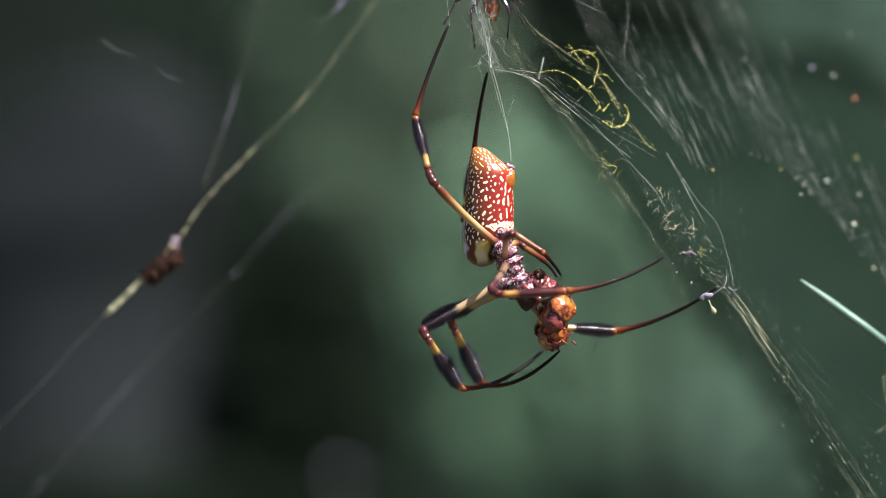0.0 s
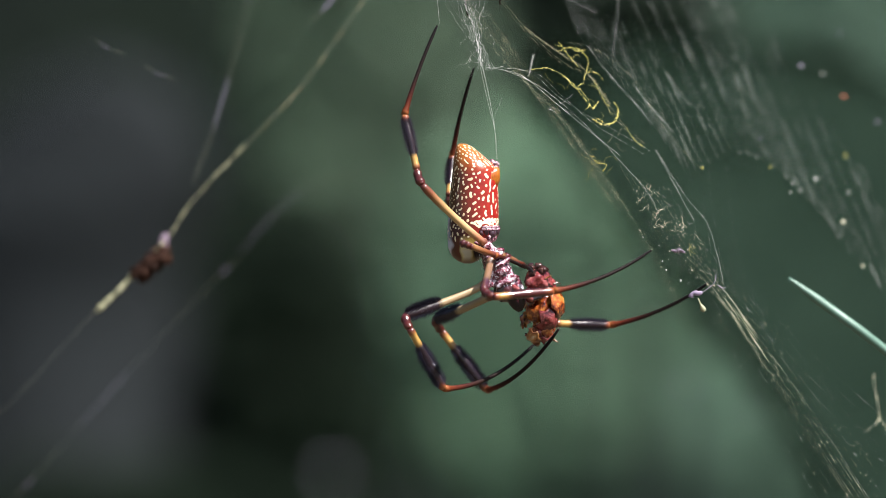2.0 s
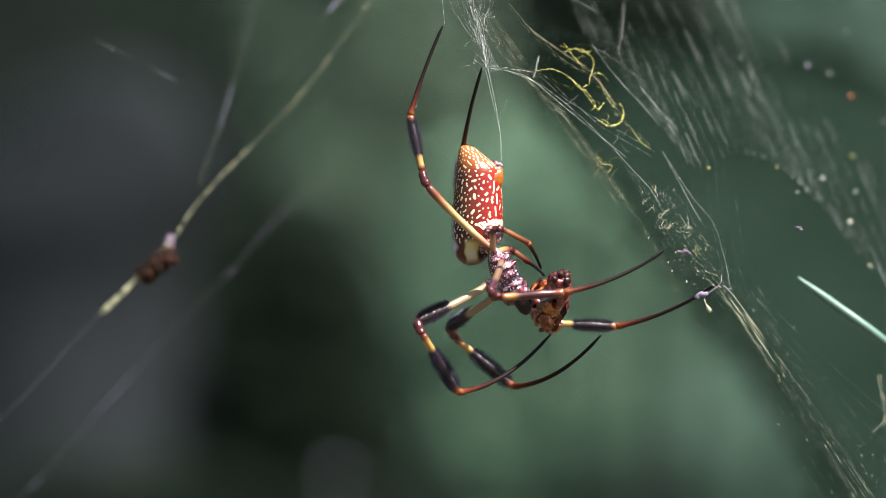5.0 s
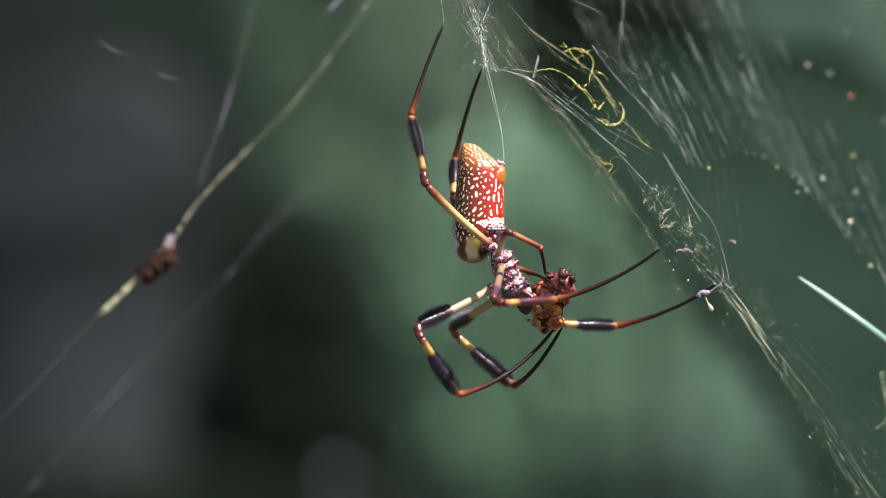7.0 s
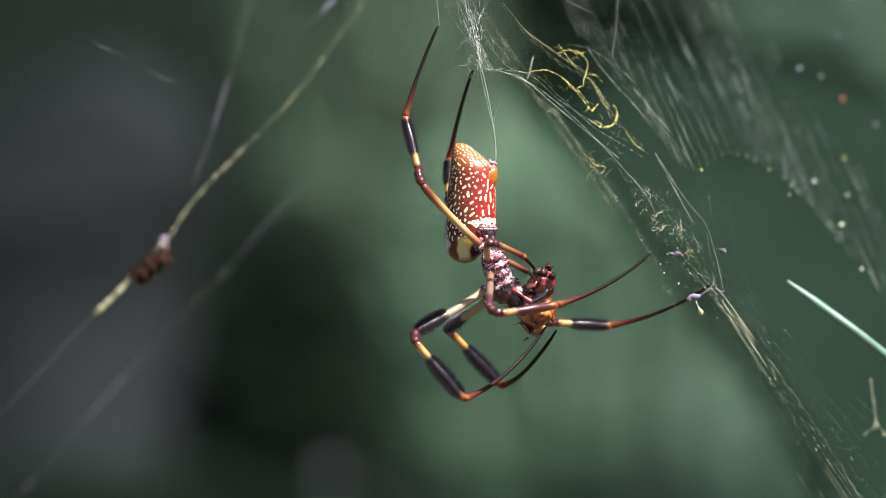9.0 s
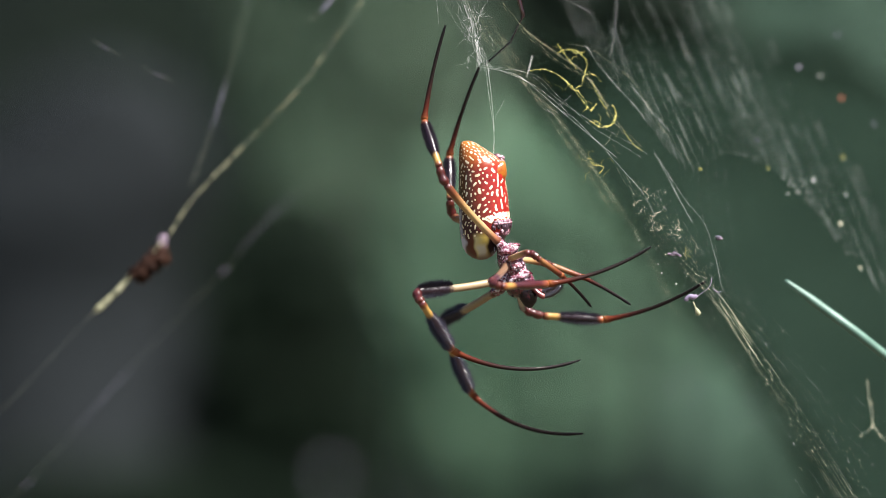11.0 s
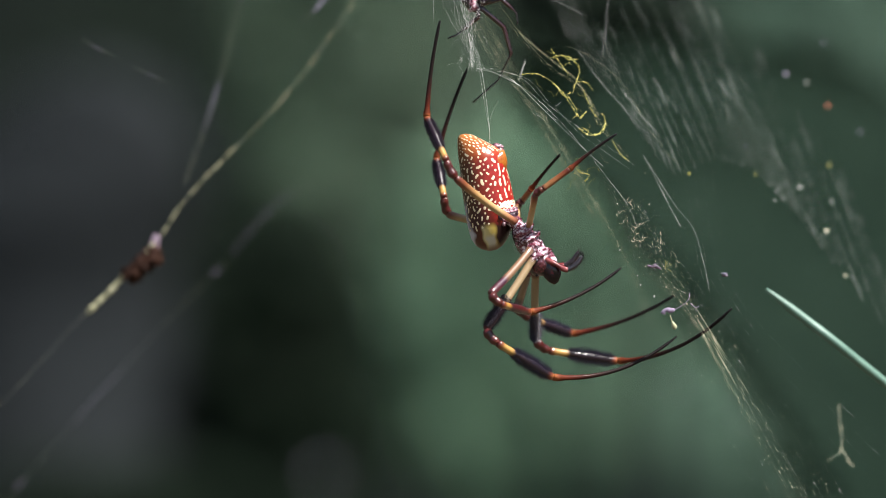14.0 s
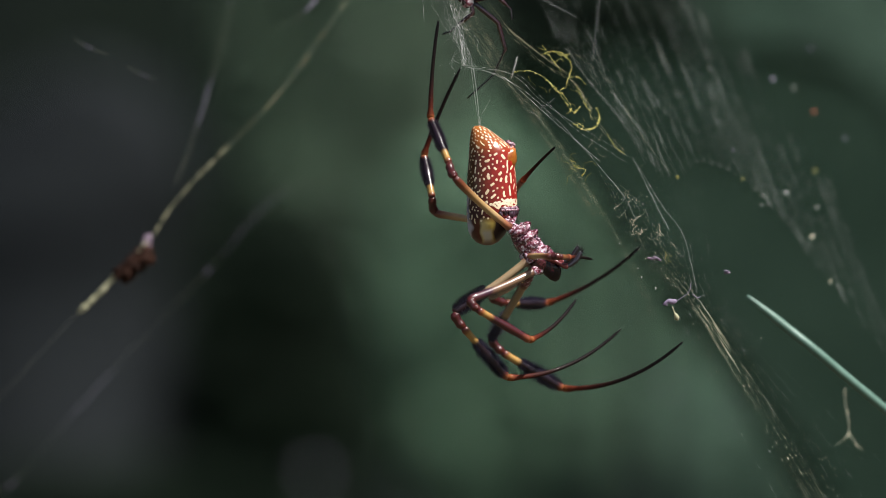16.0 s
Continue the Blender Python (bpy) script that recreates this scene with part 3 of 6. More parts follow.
def web_lines():
    rng = random.Random(7)
    # the tangle at the top, where the hind legs hold: a veil of fine threads, a few brighter cords and frayed curls
    for k in range(22):
        x = 792 + 4.0 * k + rng.uniform(-8, 8)
        web_thread([(x - 22, -60), (x, 0), (828 + 0.35 * (x - 792) + rng.uniform(-9, 9), 50), (850 + rng.uniform(-12, 20), 92), (862 + rng.uniform(-10, 26), 128)], glint(0.000002, 0.00003, 16, k), "SILK", jitter=0.00007, seed=k, back=rng.uniform(-0.004, 0.012))
    for k in range(4):
        o = 3.5 * k + rng.uniform(-3, 3)
        web_thread([(812 + o, -40), (826 + o, 8), (842 + o, 48), (852 + 0.6 * o, 84), (858 + 0.5 * o, 120)], glint(0.000008, 0.00013, 30, k + 15), "SILK", "cord", n=80, jitter=0.00012, seed=k + 60)
    for k in range(15):
        x, y = rng.uniform(834, 876), rng.uniform(10, 128)
        pts, a = [(x, y)], rng.uniform(0.6, 2.4)
        for _ in range(rng.randint(3, 6)):
            a += rng.uniform(-1.0, 1.0)
            x, y = x + 7 * math.cos(a), y + 7 * math.sin(a)
            pts.append((x, y))
        web_thread(pts, glint(0.000006, 0.00006, 12, k + 30), "SILK", "silk_curl", n=22, jitter=0.00007, seed=k + 90)
    # soft golden cords a little behind, beside the leaf's edge
    for k in range(2):
        o = 13 * k + rng.uniform(-3, 3)
        web_thread([(858 + o, 30), (905 + o, 98), (960 + o, 170), (1012 + o, 240), (1060 + o, 306), (1105 + o, 372)], glint(0.000025, 0.00014, 18, k + 210), "CRUST", "cord", n=70, jitter=0.0001, seed=k + 210, back=0.045 + 0.012 * k)
    # the long lower edge
    for k in range(3):
        o = rng.uniform(-9, 9)
        web_thread([(832 + o, -10), (868 + o, 60), (905 + o, 110), (1000 + 0.6 * o, 205), (1062 + o, 285), (1130 + o, 380), (1185 + 1.5 * o, 465), (1225 + 2 * o, 550)], glint(0.000002, 0.00005, 90, k + 50), "GOLD", "edge_thread", n=110, seed=20 + k, jitter=0.00004, back=0.018 + 0.008 * k)
    web_thread([(868, 122), (905, 128), (938, 140), (1005, 194), (1062, 240), (1108, 276)], glint(0.000022, 0.00010, 14, 260), "GREY", "cord", n=80, jitter=0.00003, seed=260)
    for k in range(2):
        o, e = rng.uniform(-9, 9), rng.uniform(-14, 14)
        web_thread([(862, 118 + 0.5 * o), (945 + o, 130), (1000, 172 + e), (1060, 212 + o), (1110 + e, 240 + o), (1158 + e, 268 + o)], glint(0.000003, 0.00009, 60, k + 60), "GREY", n=110, seed=30 + k, jitter=0.00004)
    for k in range(2):
        o, e = rng.uniform(-8, 8), rng.uniform(-10, 10)
        web_thread([(905, 122 + o), (960 + e, 152), (1020, 192 + o), (1075 + e, 250), (1115 + o, 300), (1155 + e, 330 + o), (1178 + e, 375)], glint(0.000003, 0.00010, 60, k + 70), "GREY", n=110, seed=36 + k, jitter=0.00004)
    for k in range(3):
        o = rng.uniform(-6, 6)
        web_thread([(898 + o, 5), (945 + o, 60), (1000 + o, 108), (1055 + o, 140), (1100 + o, 205), (1150 + o, 255)], glint(0.000004, 0.00006, 30, k + 80), "CRUST", "moss_thread", n=70, seed=24 + k, jitter=0.00012)
        if k == 1:
            web_thread([(1015 + o, 78), (1060 + o, 88 + o), (1130 + o, 140), (1180 + o, 220), (1250 + o, 300)], glint(0.000006, 0.00005, 16, k + 84), "GOLD", "moss_thread", n=50, seed=27 + k, jitter=0.00010, owner=web)
        if k == 0:
            web_thread([(1180 + o, 280), (1225 + o, 350), (1262 + o, 395), (1283, 460 + o), (1292, 505)], glint(0.000012, 0.00011, 40, k + 88), "GREY", n=60, seed=44 + k, jitter=0.00006, owner=web)
    # longer stretches that catch the sun, a little behind
    for k, pts in enumerate((((1048, 80), (1075, 118), (1104, 152), (1140, 190), (1165, 222)), ((1130, 150), (1152, 178), (1178, 208), (1200, 232)), ((1172, 268), (1196, 312), (1222, 360), (1240, 392)), ((1190, 130), (1212, 160), (1234, 188)))):
        web_thread(pts, glint(0.00002, 0.00012, 9, k + 400), "GREY", n=40, seed=400 + k, jitter=0.00005, owner=web, back=0.004)
    # the tight bundle in the plane of focus, and the loose threads on either side of it
    for k in range(8):
        s = (k - 3.5) * 1.5 + rng.uniform(-0.5, 0.5)
        web_thread([(1135 + 5 * s, 310 + 3 * s), (1177 + 4.5 * s, 372), (1218 + 4.6 * s, 440), (1282 + 2.2 * s, 510), (1395 + 2.6 * s, 665), (1462 + 3.4 * s, 765), (1572 + 3.2 * s, 930)], bundle_radius(k), "GOLD", "bundle_thread", n=300, seed=140 + k, jitter=0.000006)
    for k in range(9):
        s = (-52, -38, -27, -19, 16, 24, 35, 47, 60)[k] + rng.uniform(-4, 4)
        web_thread([(1160 + 0.5 * s, 330), (1220 + 0.7 * s, 440), (1285 + 0.8 * s, 515), (1395 + 1.1 * s, 665), (1462 + 1.3 * s, 765), (1572 + 1.4 * s, 930)], lambda u: 0.0000016 + 0.00013 * max(0.0, noise.noise((u * 120, k + 25, 0)) - 0.28), "GOLD" if k % 2 else "SILK", "loose_thread", n=220, seed=180 + k, jitter=0.00002, back=0.004 + 0.0004 * abs(s))
    for k in range(4):
        x = 14 * k + rng.uniform(-5, 5)
        web_thread([(1250 + x, 300 - 0.4 * x), (1262 + x, 400), (1292 + x, 505), (1400 + 1.4 * x, 640), (1540 + 2.2 * x, 790)], glint(0.0000012, 0.000010, 24, k + 120), "SILK", n=90, seed=160 + k, jitter=0.00005, owner=web)


def spiral_lines():
    """The catching spiral, broken into the stretches that catch the light."""
    rng = random.Random(11)
    bm = bmesh.new()
    rim = curve_points([Vector((1035, 60, 0)), Vector((1100, 140, 0)), Vector((1170, 225, 0)), Vector((1235, 300, 0)), Vector((1300, 268, 0)), Vector((1375, 290, 0)), Vector((1440, 350, 0)), Vector((1540, 470, 0)), Vector((1700, 660, 0))], 42)
    for n, e in enumerate(rim):
        lean = rng.uniform(0.40, 0.50)
        back = 0.035 if n < 14 else 0.012
        place = lambda y: on_web(e.x - lean * (e.y - y) + rng.uniform(-0.8, 0.8), y, back) - at(*PIVOT)
        long_ = rng.uniform(140, 330) if n < 18 else rng.uniform(260, 520)
        top = e.y - long_
        tube(bm, [place(e.y + (top - e.y) * f / 7) for f in range(8)], lambda u: (0.000007 if n < 12 else 0.000012) * (1.1 - 0.8 * u), 4)
        for _ in range(rng.randint(2, 4) if n < 18 else rng.randint(4, 7)):
            y0 = e.y - rng.random() ** 1.25 * long_
            y1 = y0 - rng.uniform(14, 50)
            w = (0.000012 + 0.000046 * rng.random() ** 2) * (0.8 if n > 14 else 0.5)
            tube(bm, [place(y0 + (y1 - y0) * f / 4) for f in range(5)], lambda u: w * (0.3 + 0.7 * math.sin(math.pi * (0.12 + 0.8 * u))), 4)
        s = (0.00006 + 0.00016 * rng.random() ** 2) * (0.6 if n < 22 else 1.1)
        blob(bm, place(e.y), (s, s, s), 0.3, rng.random() * 5, 1)
    tagged(part("spiral_threads", bm, FAR_SILK, web, "pale broken spiral threads"), kind="stuff")


def web_debris():
    rng = random.Random(5)
    # yellow-green curls of moss, each a short frayed filament
    for cx, cy, sx, sy, n, thick, look_ in ((1062, 165, 18, 30, 4, 0.00006, "MOSS"), (1000, 140, 36, 18, 4, 0.00005, "MOSS"), (1088, 200, 14, 14, 3, 0.00006, "MOSS"), (985, 185, 20, 20, 6, 0.00003, "SILK"), (1142, 357, 7, 5, 3, 0.00006, "SCRAP"), (1156, 368, 5, 4, 2, 0.00005, "SCRAP"), (1173, 378, 5, 9, 5, 0.00006, "SCRAP"), (1184, 393, 6, 8, 7, 0.00007, "SCRAP"), (1221, 393, 4, 7, 4, 0.00006, "SCRAP"), (1219, 411, 7, 4, 3, 0.00005, "SCRAP"), (1205, 406, 6, 6, 2, 0.00005, "SCRAP"),
                                            (1070, 285, 24, 18, 9, 0.00007, "MOSS"), (1233, 442, 5, 9, 6, 0.00007, "MOSS"), (1160, 336, 6, 8, 4, 0.00005, "SCRAP"), (1030, 95, 20, 10, 3, 0.00006, "MOSS"), (1095, 260, 26, 18, 3, 0.00004, "CRUST"), (1248, 428, 5, 14, 4, 0.00005, "SCRAP")):
        for k in range(n):
            x, y = cx + rng.gauss(0, 0.55) * sx, cy + rng.gauss(0, 0.55) * sy
            pts, a = [(x, y)], rng.uniform(0, 6.3)
            stride = 2.4 if cx > 1130 else 5.0
            for _ in range(rng.randint(3, 7)):
                a += rng.uniform(-1.2, 1.2)
                x, y = x + stride * math.cos(a), y + stride * math.sin(a)
                pts.append((x, y))
            web_thread(pts, glint(0.2 * thick, 1.5 * thick, 7, k + cx), look_, "moss_curl", n=22, jitter=0.5 * thick + 0.00004, seed=k + int(cx))
    # one long curl that stands up, and a forked scrap lower down
    for k, pts in enumerate(([(1076, 141), (1064, 130), (1047, 131), (1042, 148), (1032, 155), (1045, 169), (1054, 186), (1045, 195)], [(1062, 147), (1076, 175), (1087, 189)], [(997, 76), (1014, 99), (1033, 121)],
                             [(1064, 209), (1081, 220), (1096, 217), (1104, 198)], [(1008, 136), (1025, 155), (1036, 160)], [(1016, 85), (1030, 92), (1046, 90)], [(1056, 276), (1068, 290), (1084, 292), (1078, 304)], [(1118, 226), (1135, 250), (1152, 262)])):
        web_thread(pts, glint(0.000025, 0.00034, 26, k + 3), "MOSS", "moss_curl", n=60, jitter=0.00015, seed=k + 300)
    # chains of moss crumbs strung along threads, and a golden cord with lumps
    for k, pts in enumerate(([(950, 126), (975, 122), (998, 131), (1018, 146), (1032, 160), (1044, 176), (1058, 192), (1068, 182)], [(996, 92), (1018, 86), (1037, 92), (1050, 108), (1047, 128)], [(1058, 212), (1078, 222), (1098, 216), (1104, 198), (1097, 182)])):
        web_thread(pts, glint(0.00003, 0.00044, 44, k + 63), "MOSS", "moss_curl", n=110, jitter=0.00017, seed=k + 330)
    web_thread([(936, 50), (962, 70), (988, 88), (1012, 104), (1040, 122), (1062, 146), (1090, 186)], glint(0.00004, 0.00018, 30, 71), "CRUST", "cord", n=70, jitter=0.00008, seed=71, back=0.012)
    web_thread([(774, -40), (782, 8), (786, 46)], glint(0.00002, 0.00004, 8, 73), "SILK", "thread", n=20)
    web_thread([(953, 100), (948, 122), (944, 138)], 0.00007, "GREY", "thread", n=10, back=0.02)
    web_thread([(1560, 660), (1566, 700), (1572, 735), (1550, 760)], glint(0.00003, 0.00016, 14, 5), "GOLD", "moss_curl", n=30, jitter=0.00022, seed=5, back=0.03)
    web_thread([(1572, 735), (1582, 752), (1598, 766)], glint(0.00003, 0.00018, 9, 6), "GOLD", "moss_curl", n=14, jitter=0.00018, seed=6, back=0.03)
    # grains along the bundle
    bm = bmesh.new()
    for _ in range(220):
        f = rng.random()
        p = on_web(1140 + 420 * f + rng.gauss(0, 26), 320 + 545 * f + rng.gauss(0, 14)) - at(*PIVOT)
        s = 0.00002 + 0.00009 * rng.random() ** 3
        blob(bm, p, (s, s, s * 1.6), 0.3, f * 9, 1)
    tagged(part("dew_grains", bm, GOLD_SILK, edge, "tiny pale grains on the threads"), kind="stuff")
    for x, y, r in ((1185, 462, 0.00013), (1192, 478, 0.00014), (1218, 496, 0.00018), (1150, 420, 0.0001)):
        bm = bmesh.new()
        blob(bm, on_web(x, y) - at(*PIVOT), (r, r, r * 1.5), 0.5, x, 2)
        part("silk_lump", bm, FAR_SILK, edge, "pale lump of silk")
    # a curled husk with a cream scrap below it, and a midge stuck near it
    web_thread([(1280, 484), (1278, 498), (1264, 511), (1250, 520)], 0.00006, "LICHEN", "husk_stalk", n=14, jitter=0.00004)
    bm = bmesh.new()
    tube(bm, [on_web(x, y) - at(*PIVOT) for x, y in ((1256, 516), (1250, 519), (1246, 518), (1241, 518), (1237, 522), (1236, 526))], lambda u: 0.00032 + 0.0003 * abs(math.sin(4.5 * u)) + 0.0003 * noise.noise((u * 5, 2, 0)), 8)
    part("curled_husk", bm, DRY_LILAC, edge, "grey lilac husk")
    bm = bmesh.new()
    tube(bm, [on_web(x, y) - at(*PIVOT) for x, y in ((1249, 527), (1251, 532), (1253, 537), (1256, 542), (1258, 547), (1260, 551))], lambda u: 0.00012 + 0.00050 * math.exp(-((u - 0.74) / 0.2) ** 2) + 0.00012 * noise.noise((u * 6, 7, 0)), 8)
    part("husk_tip", bm, OLD_MOSS, edge, "cream husk scrap")
    web_thread([(1283, 503), (1292, 509), (1298, 507)], 0.00008, "LICHEN", "husk_flake", n=8)
    bm = bmesh.new()
    c = on_web(1213, 444) - at(*PIVOT)
    for q, (x, z, r) in enumerate(((-0.0011, 0.0001, 0.0003), (-0.0006, 0.0, 0.00042), (0.0, 0.0001, 0.0005), (0.0006, 0.0, 0.00042), (0.0012, -0.0002, 0.0003))):
        blob(bm, c + Vector((x, 0, z)), (r * 1.2, r, r * 0.8), 0.6, q + 4, 2)
    for q in range(6):
        d = Vector((0.5 * (q % 3 - 1), rng.uniform(-0.4, 0.4), 1 if q < 3 else -1)).normalized()
        tube(bm, [c + Vector((0.0005 * (q % 3 - 1), 0, 0)), c + d * 0.0006, c + d * 0.0009 + Vector((0.0004, 0, 0))], 0.00004, 4)
    part("stuck_midge", bm, MIDGE, edge, "small grey lilac midge stuck in the threads")


def caught_specks():
    """Dew and dust far out on the web, which shine as soft discs."""
    for x, y, r, m in ((1429, 116, 0.00042, LICHEN), (1506, 170, 0.00042, RUSTY), (1468, 130, 0.0003, FAR_SILK), (1456, 316, 0.00036, FAR_SILK), (1505, 392, 0.00042, GOLD_SILK), (1509, 275, 0.00036, MOSS), (1311, 102, 0.0002, FAR_SILK), (1254, 298, 0.0003, MOSS), (1514, 340, 0.0003, FAR_SILK), (1498, 58, 0.0003, LICHEN), (1411, 340, 0.0002, FAR_SILK), (1357, 245, 0.0002, LICHEN), (1565, 215, 0.0003, LICHEN), (1375, 296, 0.00025, MOSS), (1540, 470, 0.0003, GOLD_SILK)):
        bm = bmesh.new()
        blob(bm, on_web(x, y) - at(*PIVOT), (1.1 * r, 1.1 * r, 1.1 * r), 0.3, x, 2)
        part("speck", bm, m, web)


web_lines()
web_thread([(1005, -4), (1030, 8), (1065, 24)], 0.000018, "SILK", n=16, owner=web)
web_thread([(1105, -40), (1102, 40), (1094, 98)], 0.000018, "SILK", n=24, owner=web)
spiral_lines()
caught_specks()
web_debris()


def hanging_debris():
    """A dark husk and a torn petal caught on the long strand."""
    c = at(276, 466, 0.074)
    base = thing("caught_husk", Matrix.Translation(c), "dark brown leaf husk caught on a silk strand", "leaf debris")
    bm = bmesh.new()
    for k in range(5):
        f = k / 4
        blob(bm, (0.0026 - 0.0050 * f, 0, 0.0016 - 0.0044 * f), (0.0022 - 0.0005 * abs(f - 0.4), 0.0015, 0.0021 - 0.0004 * f), 0.8, 3 + k, 3)
    part("husk", bm, HUSK, base)
    bm = bmesh.new()
    blob(bm, (0.0030, 0.0005, 0.0034), (0.0012, 0.0009, 0.0026), 0.7, 6, 3)
    blob(bm, (0.0036, 0.0005, 0.0004), (0.0010, 0.0008, 0.0012), 0.7, 4, 2)
    part("petal", bm, PETAL, base, "pale lilac torn petal")
    for p0, p1, thick in (((300, 430), (268, 468), 0.0005), ((262, 472), (236, 500), 0.0010), ((240, 496), (205, 532), 0.0007), ((210, 526), (178, 556), 0.0009)):
        bm = bmesh.new()
        q0, q1 = at(*p0, 0.074) - c, at(*p1, 0.074) - c
        tube(bm, [q0.lerp(q1, f / 11) + Vector((noise.noise((f, thick * 9000, 0)), 0, noise.noise((0, f, thick * 9000)))) * thick * 0.5 for f in range(12)], lambda u: thick * (0.2 + math.sin(math.pi * (0.1 + 0.85 * u)) * (0.6 + 0.5 * noise.noise((u * 6, thick * 5000, 0)))), 7)
        part("mossy_crust", bm, OLD_MOSS, base, "cream yellow mossy crust")


hanging_debris()


def grass_blade():
    base = thing("grass_blade", Matrix.Translation(at(1412, 491, 0.03)), "narrow blue-green grass blade tip leaning into the web", "grass blade")
    a = at(1412, 491, 0.03)
    bm = bmesh.new()
    pts = [p - a for p in curve_points([at(1412, 491, 0.03), at(1480, 540, 0.03), at(1570, 606, 0.03), at(1800, 790, 0.04), at(2100, 1100, 0.06)], 30)]
    tube(bm, pts, lambda u: 0.00030 + 0.00066 * min(1, u * 5.0), 8)
    part("blade", bm, GRASS, base)
    return base


blade = grass_blade()


# ---- the large spider ----
spider = thing("spider", Matrix.Identity(4), "large orb spider with flecked red abdomen and tufted banded legs", "spider")
LENGTHS = {"L1": (162, 32, 130, 245), "R1": (162, 33, 134, 245), "L2": (145, 26, 115, 200), "R2": (140, 36, 110, 200),
           "L3": (74, 18, 58, 104), "R3": (74, 18, 58, 104), "L4": (162, 33, 102, 172), "R4": (130, 33, 90, 172)}
FEMURS = {"1": FEMUR_PALE, "2": FEMUR_TAN, "3": FEMUR_AMBER, "4": FEMUR_AMBER}


def limb(length, radii, bow=0.0, sides=10):
    """A limb along z from 0 to length; radii are (share of the length, radius); bow bends its middle towards x."""
    bm = bmesh.new()
    rings = []
    for i in range(25):
        u = i / 24
        for (u0, r0), (u1, r1) in zip(radii, radii[1:]):
            if u0 <= u <= u1 + 1e-9:
                f = (u - u0) / (u1 - u0)
                f = f * f * (3 - 2 * f)
                r = r0 + (r1 - r0) * f
                break
        rings.append(((bow * length * 4 * u * (1 - u), 0, u * length), r * U, r * U))
    return loft(bm, rings, sides)


def bristles(length, u0, u1, radius, reach, n, seed, bow=0.0):
    """Stiff hairs in a brush along both sides of a stretch of a limb."""
    rng = random.Random(seed)
    verts, faces = [], []
    for _ in range(n):
        u, a = rng.uniform(u0, u1), rng.choice((0, math.pi)) + rng.gauss(0, 0.62)
        out = Vector((math.cos(a), math.sin(a), 0))
        side = Vector((-math.sin(a), math.cos(a), 0))
        p = Vector((bow * length * 4 * u * (1 - u), 0, u * length)) + out * radius * U * 0.8
        swell = (0.25 + 0.75 * math.sin(math.pi * (u - u0) / (u1 - u0)) ** 0.4)
        tip = p + (out + Vector((0, 0, rng.uniform(0.1, 1.0))) + side * rng.uniform(-0.3, 0.3)).normalized() * reach * U * swell * rng.uniform(0.45, 1.15)
        k = len(verts)
        w = 0.00005
        verts += [p - side * w, p + side * w, p + Vector((0, 0, w * 2)), tip]
        faces += [(k, k + 1, k + 3), (k + 1, k + 2, k + 3), (k + 2, k, k + 3)]
    mesh = bpy.data.meshes.new("bristles")
    mesh.from_pydata(verts, [], faces)
    mesh.materials.append(BRISTLE)
    return mesh


SEGMENTS = {}


def leg(name):
    pair = name[1]
    f, p, t, m = [v * U for v in LENGTHS[name]]
    thick = {"1": 1.06, "2": 1.02, "3": 0.85, "4": 1.0}[pair]
    femur = part("femur", limb(f, [(0, 5 * thick), (0.03, 8.5 * thick), (0.08, 6.6 * thick), (0.5, 6.6 * thick), (0.75, 8.2 * thick if pair == "1" else 7 * thick), (0.93, 7.6 * thick), (1, 5.5 * thick)], 0.02), FEMURS[pair], spider)
    bm = bmesh.new()
    loft(bm, [((0.5 * U, 0, z * U), r * thick * U, r * thick * U) for z, r in ((-24, 3), (-21, 7), (-14, 9), (-8, 7.4), (-4, 8.8), (0, 9.4), (4, 7.6), (6, 4))], 12)
    for v in bm.verts:
        v.co += Vector((1, 1, 0)) * 0.0004 * noise.noise(v.co * 1100)
    part("trochanter", bm, CARAPACE, femur, "short wine-red joint next to the body")
    patella = part("patella", limb(p, [(0, 6 * thick), (0.22, 8.8 * thick), (0.55, 7.2 * thick), (0.8, 8 * thick), (1, 5.8 * thick)], 0.05), PATELLA, spider)
    tibia = part("tibia", limb(t, [(0, 5.4 * thick), (0.06, 7.2 * thick), (0.12, 6 * thick), (0.3, 6.4 * thick), (0.6, 8 * thick if pair != "3" else 5), (0.86, 6.6 * thick if pair != "3" else 5), (0.96, 7.2 * thick if pair != "3" else 5.4), (1, 5.5 * thick)]), TIBIA_PLAIN if pair == "3" else TIBIA_RED if name == "L2" else TIBIA, spider)
    meta = part("metatarsus", limb(m, [(0, 6.2 * thick), (0.03, 7 * thick), (0.09, 4.6 * thick), (0.5, 3.4 * thick), (0.9, 3.0 * thick), (1, 1.8)], {"1": 0.10, "2": 0.055}.get(pair, 0.02)), METATARSUS, spider)
    if pair != "3":
        reach = {"1": 15, "2": 11 if name == "R2" else 6, "4": 10}[pair]
        tuft = new("bristles", bristles(t, 0.27, 0.93, 6.8 * thick, reach, 260 if name == "L2" else 1500, 3))
        tuft.parent = tibia
        tagged(tuft, "dense brush of stiff black bristles", kind="stuff")
        spines = new("bristles", bristles(m, 0.02, 0.5, 3.4 * thick, 9, 26, 8, {"1": 0.10, "2": 0.055}.get(pair, 0.02)))
        spines.parent = meta
        tagged(spines, "few stiff dark bristles", kind="stuff")
    if pair == "1":
        tuft = new("bristles", bristles(f, 0.55, 0.97, 7.2 * thick, 14, 1500, 5))
        tuft.parent = femur
        tagged(tuft, "dense brush of stiff black bristles", kind="stuff")
    SEGMENTS[name] = (femur, patella, tibia, meta)


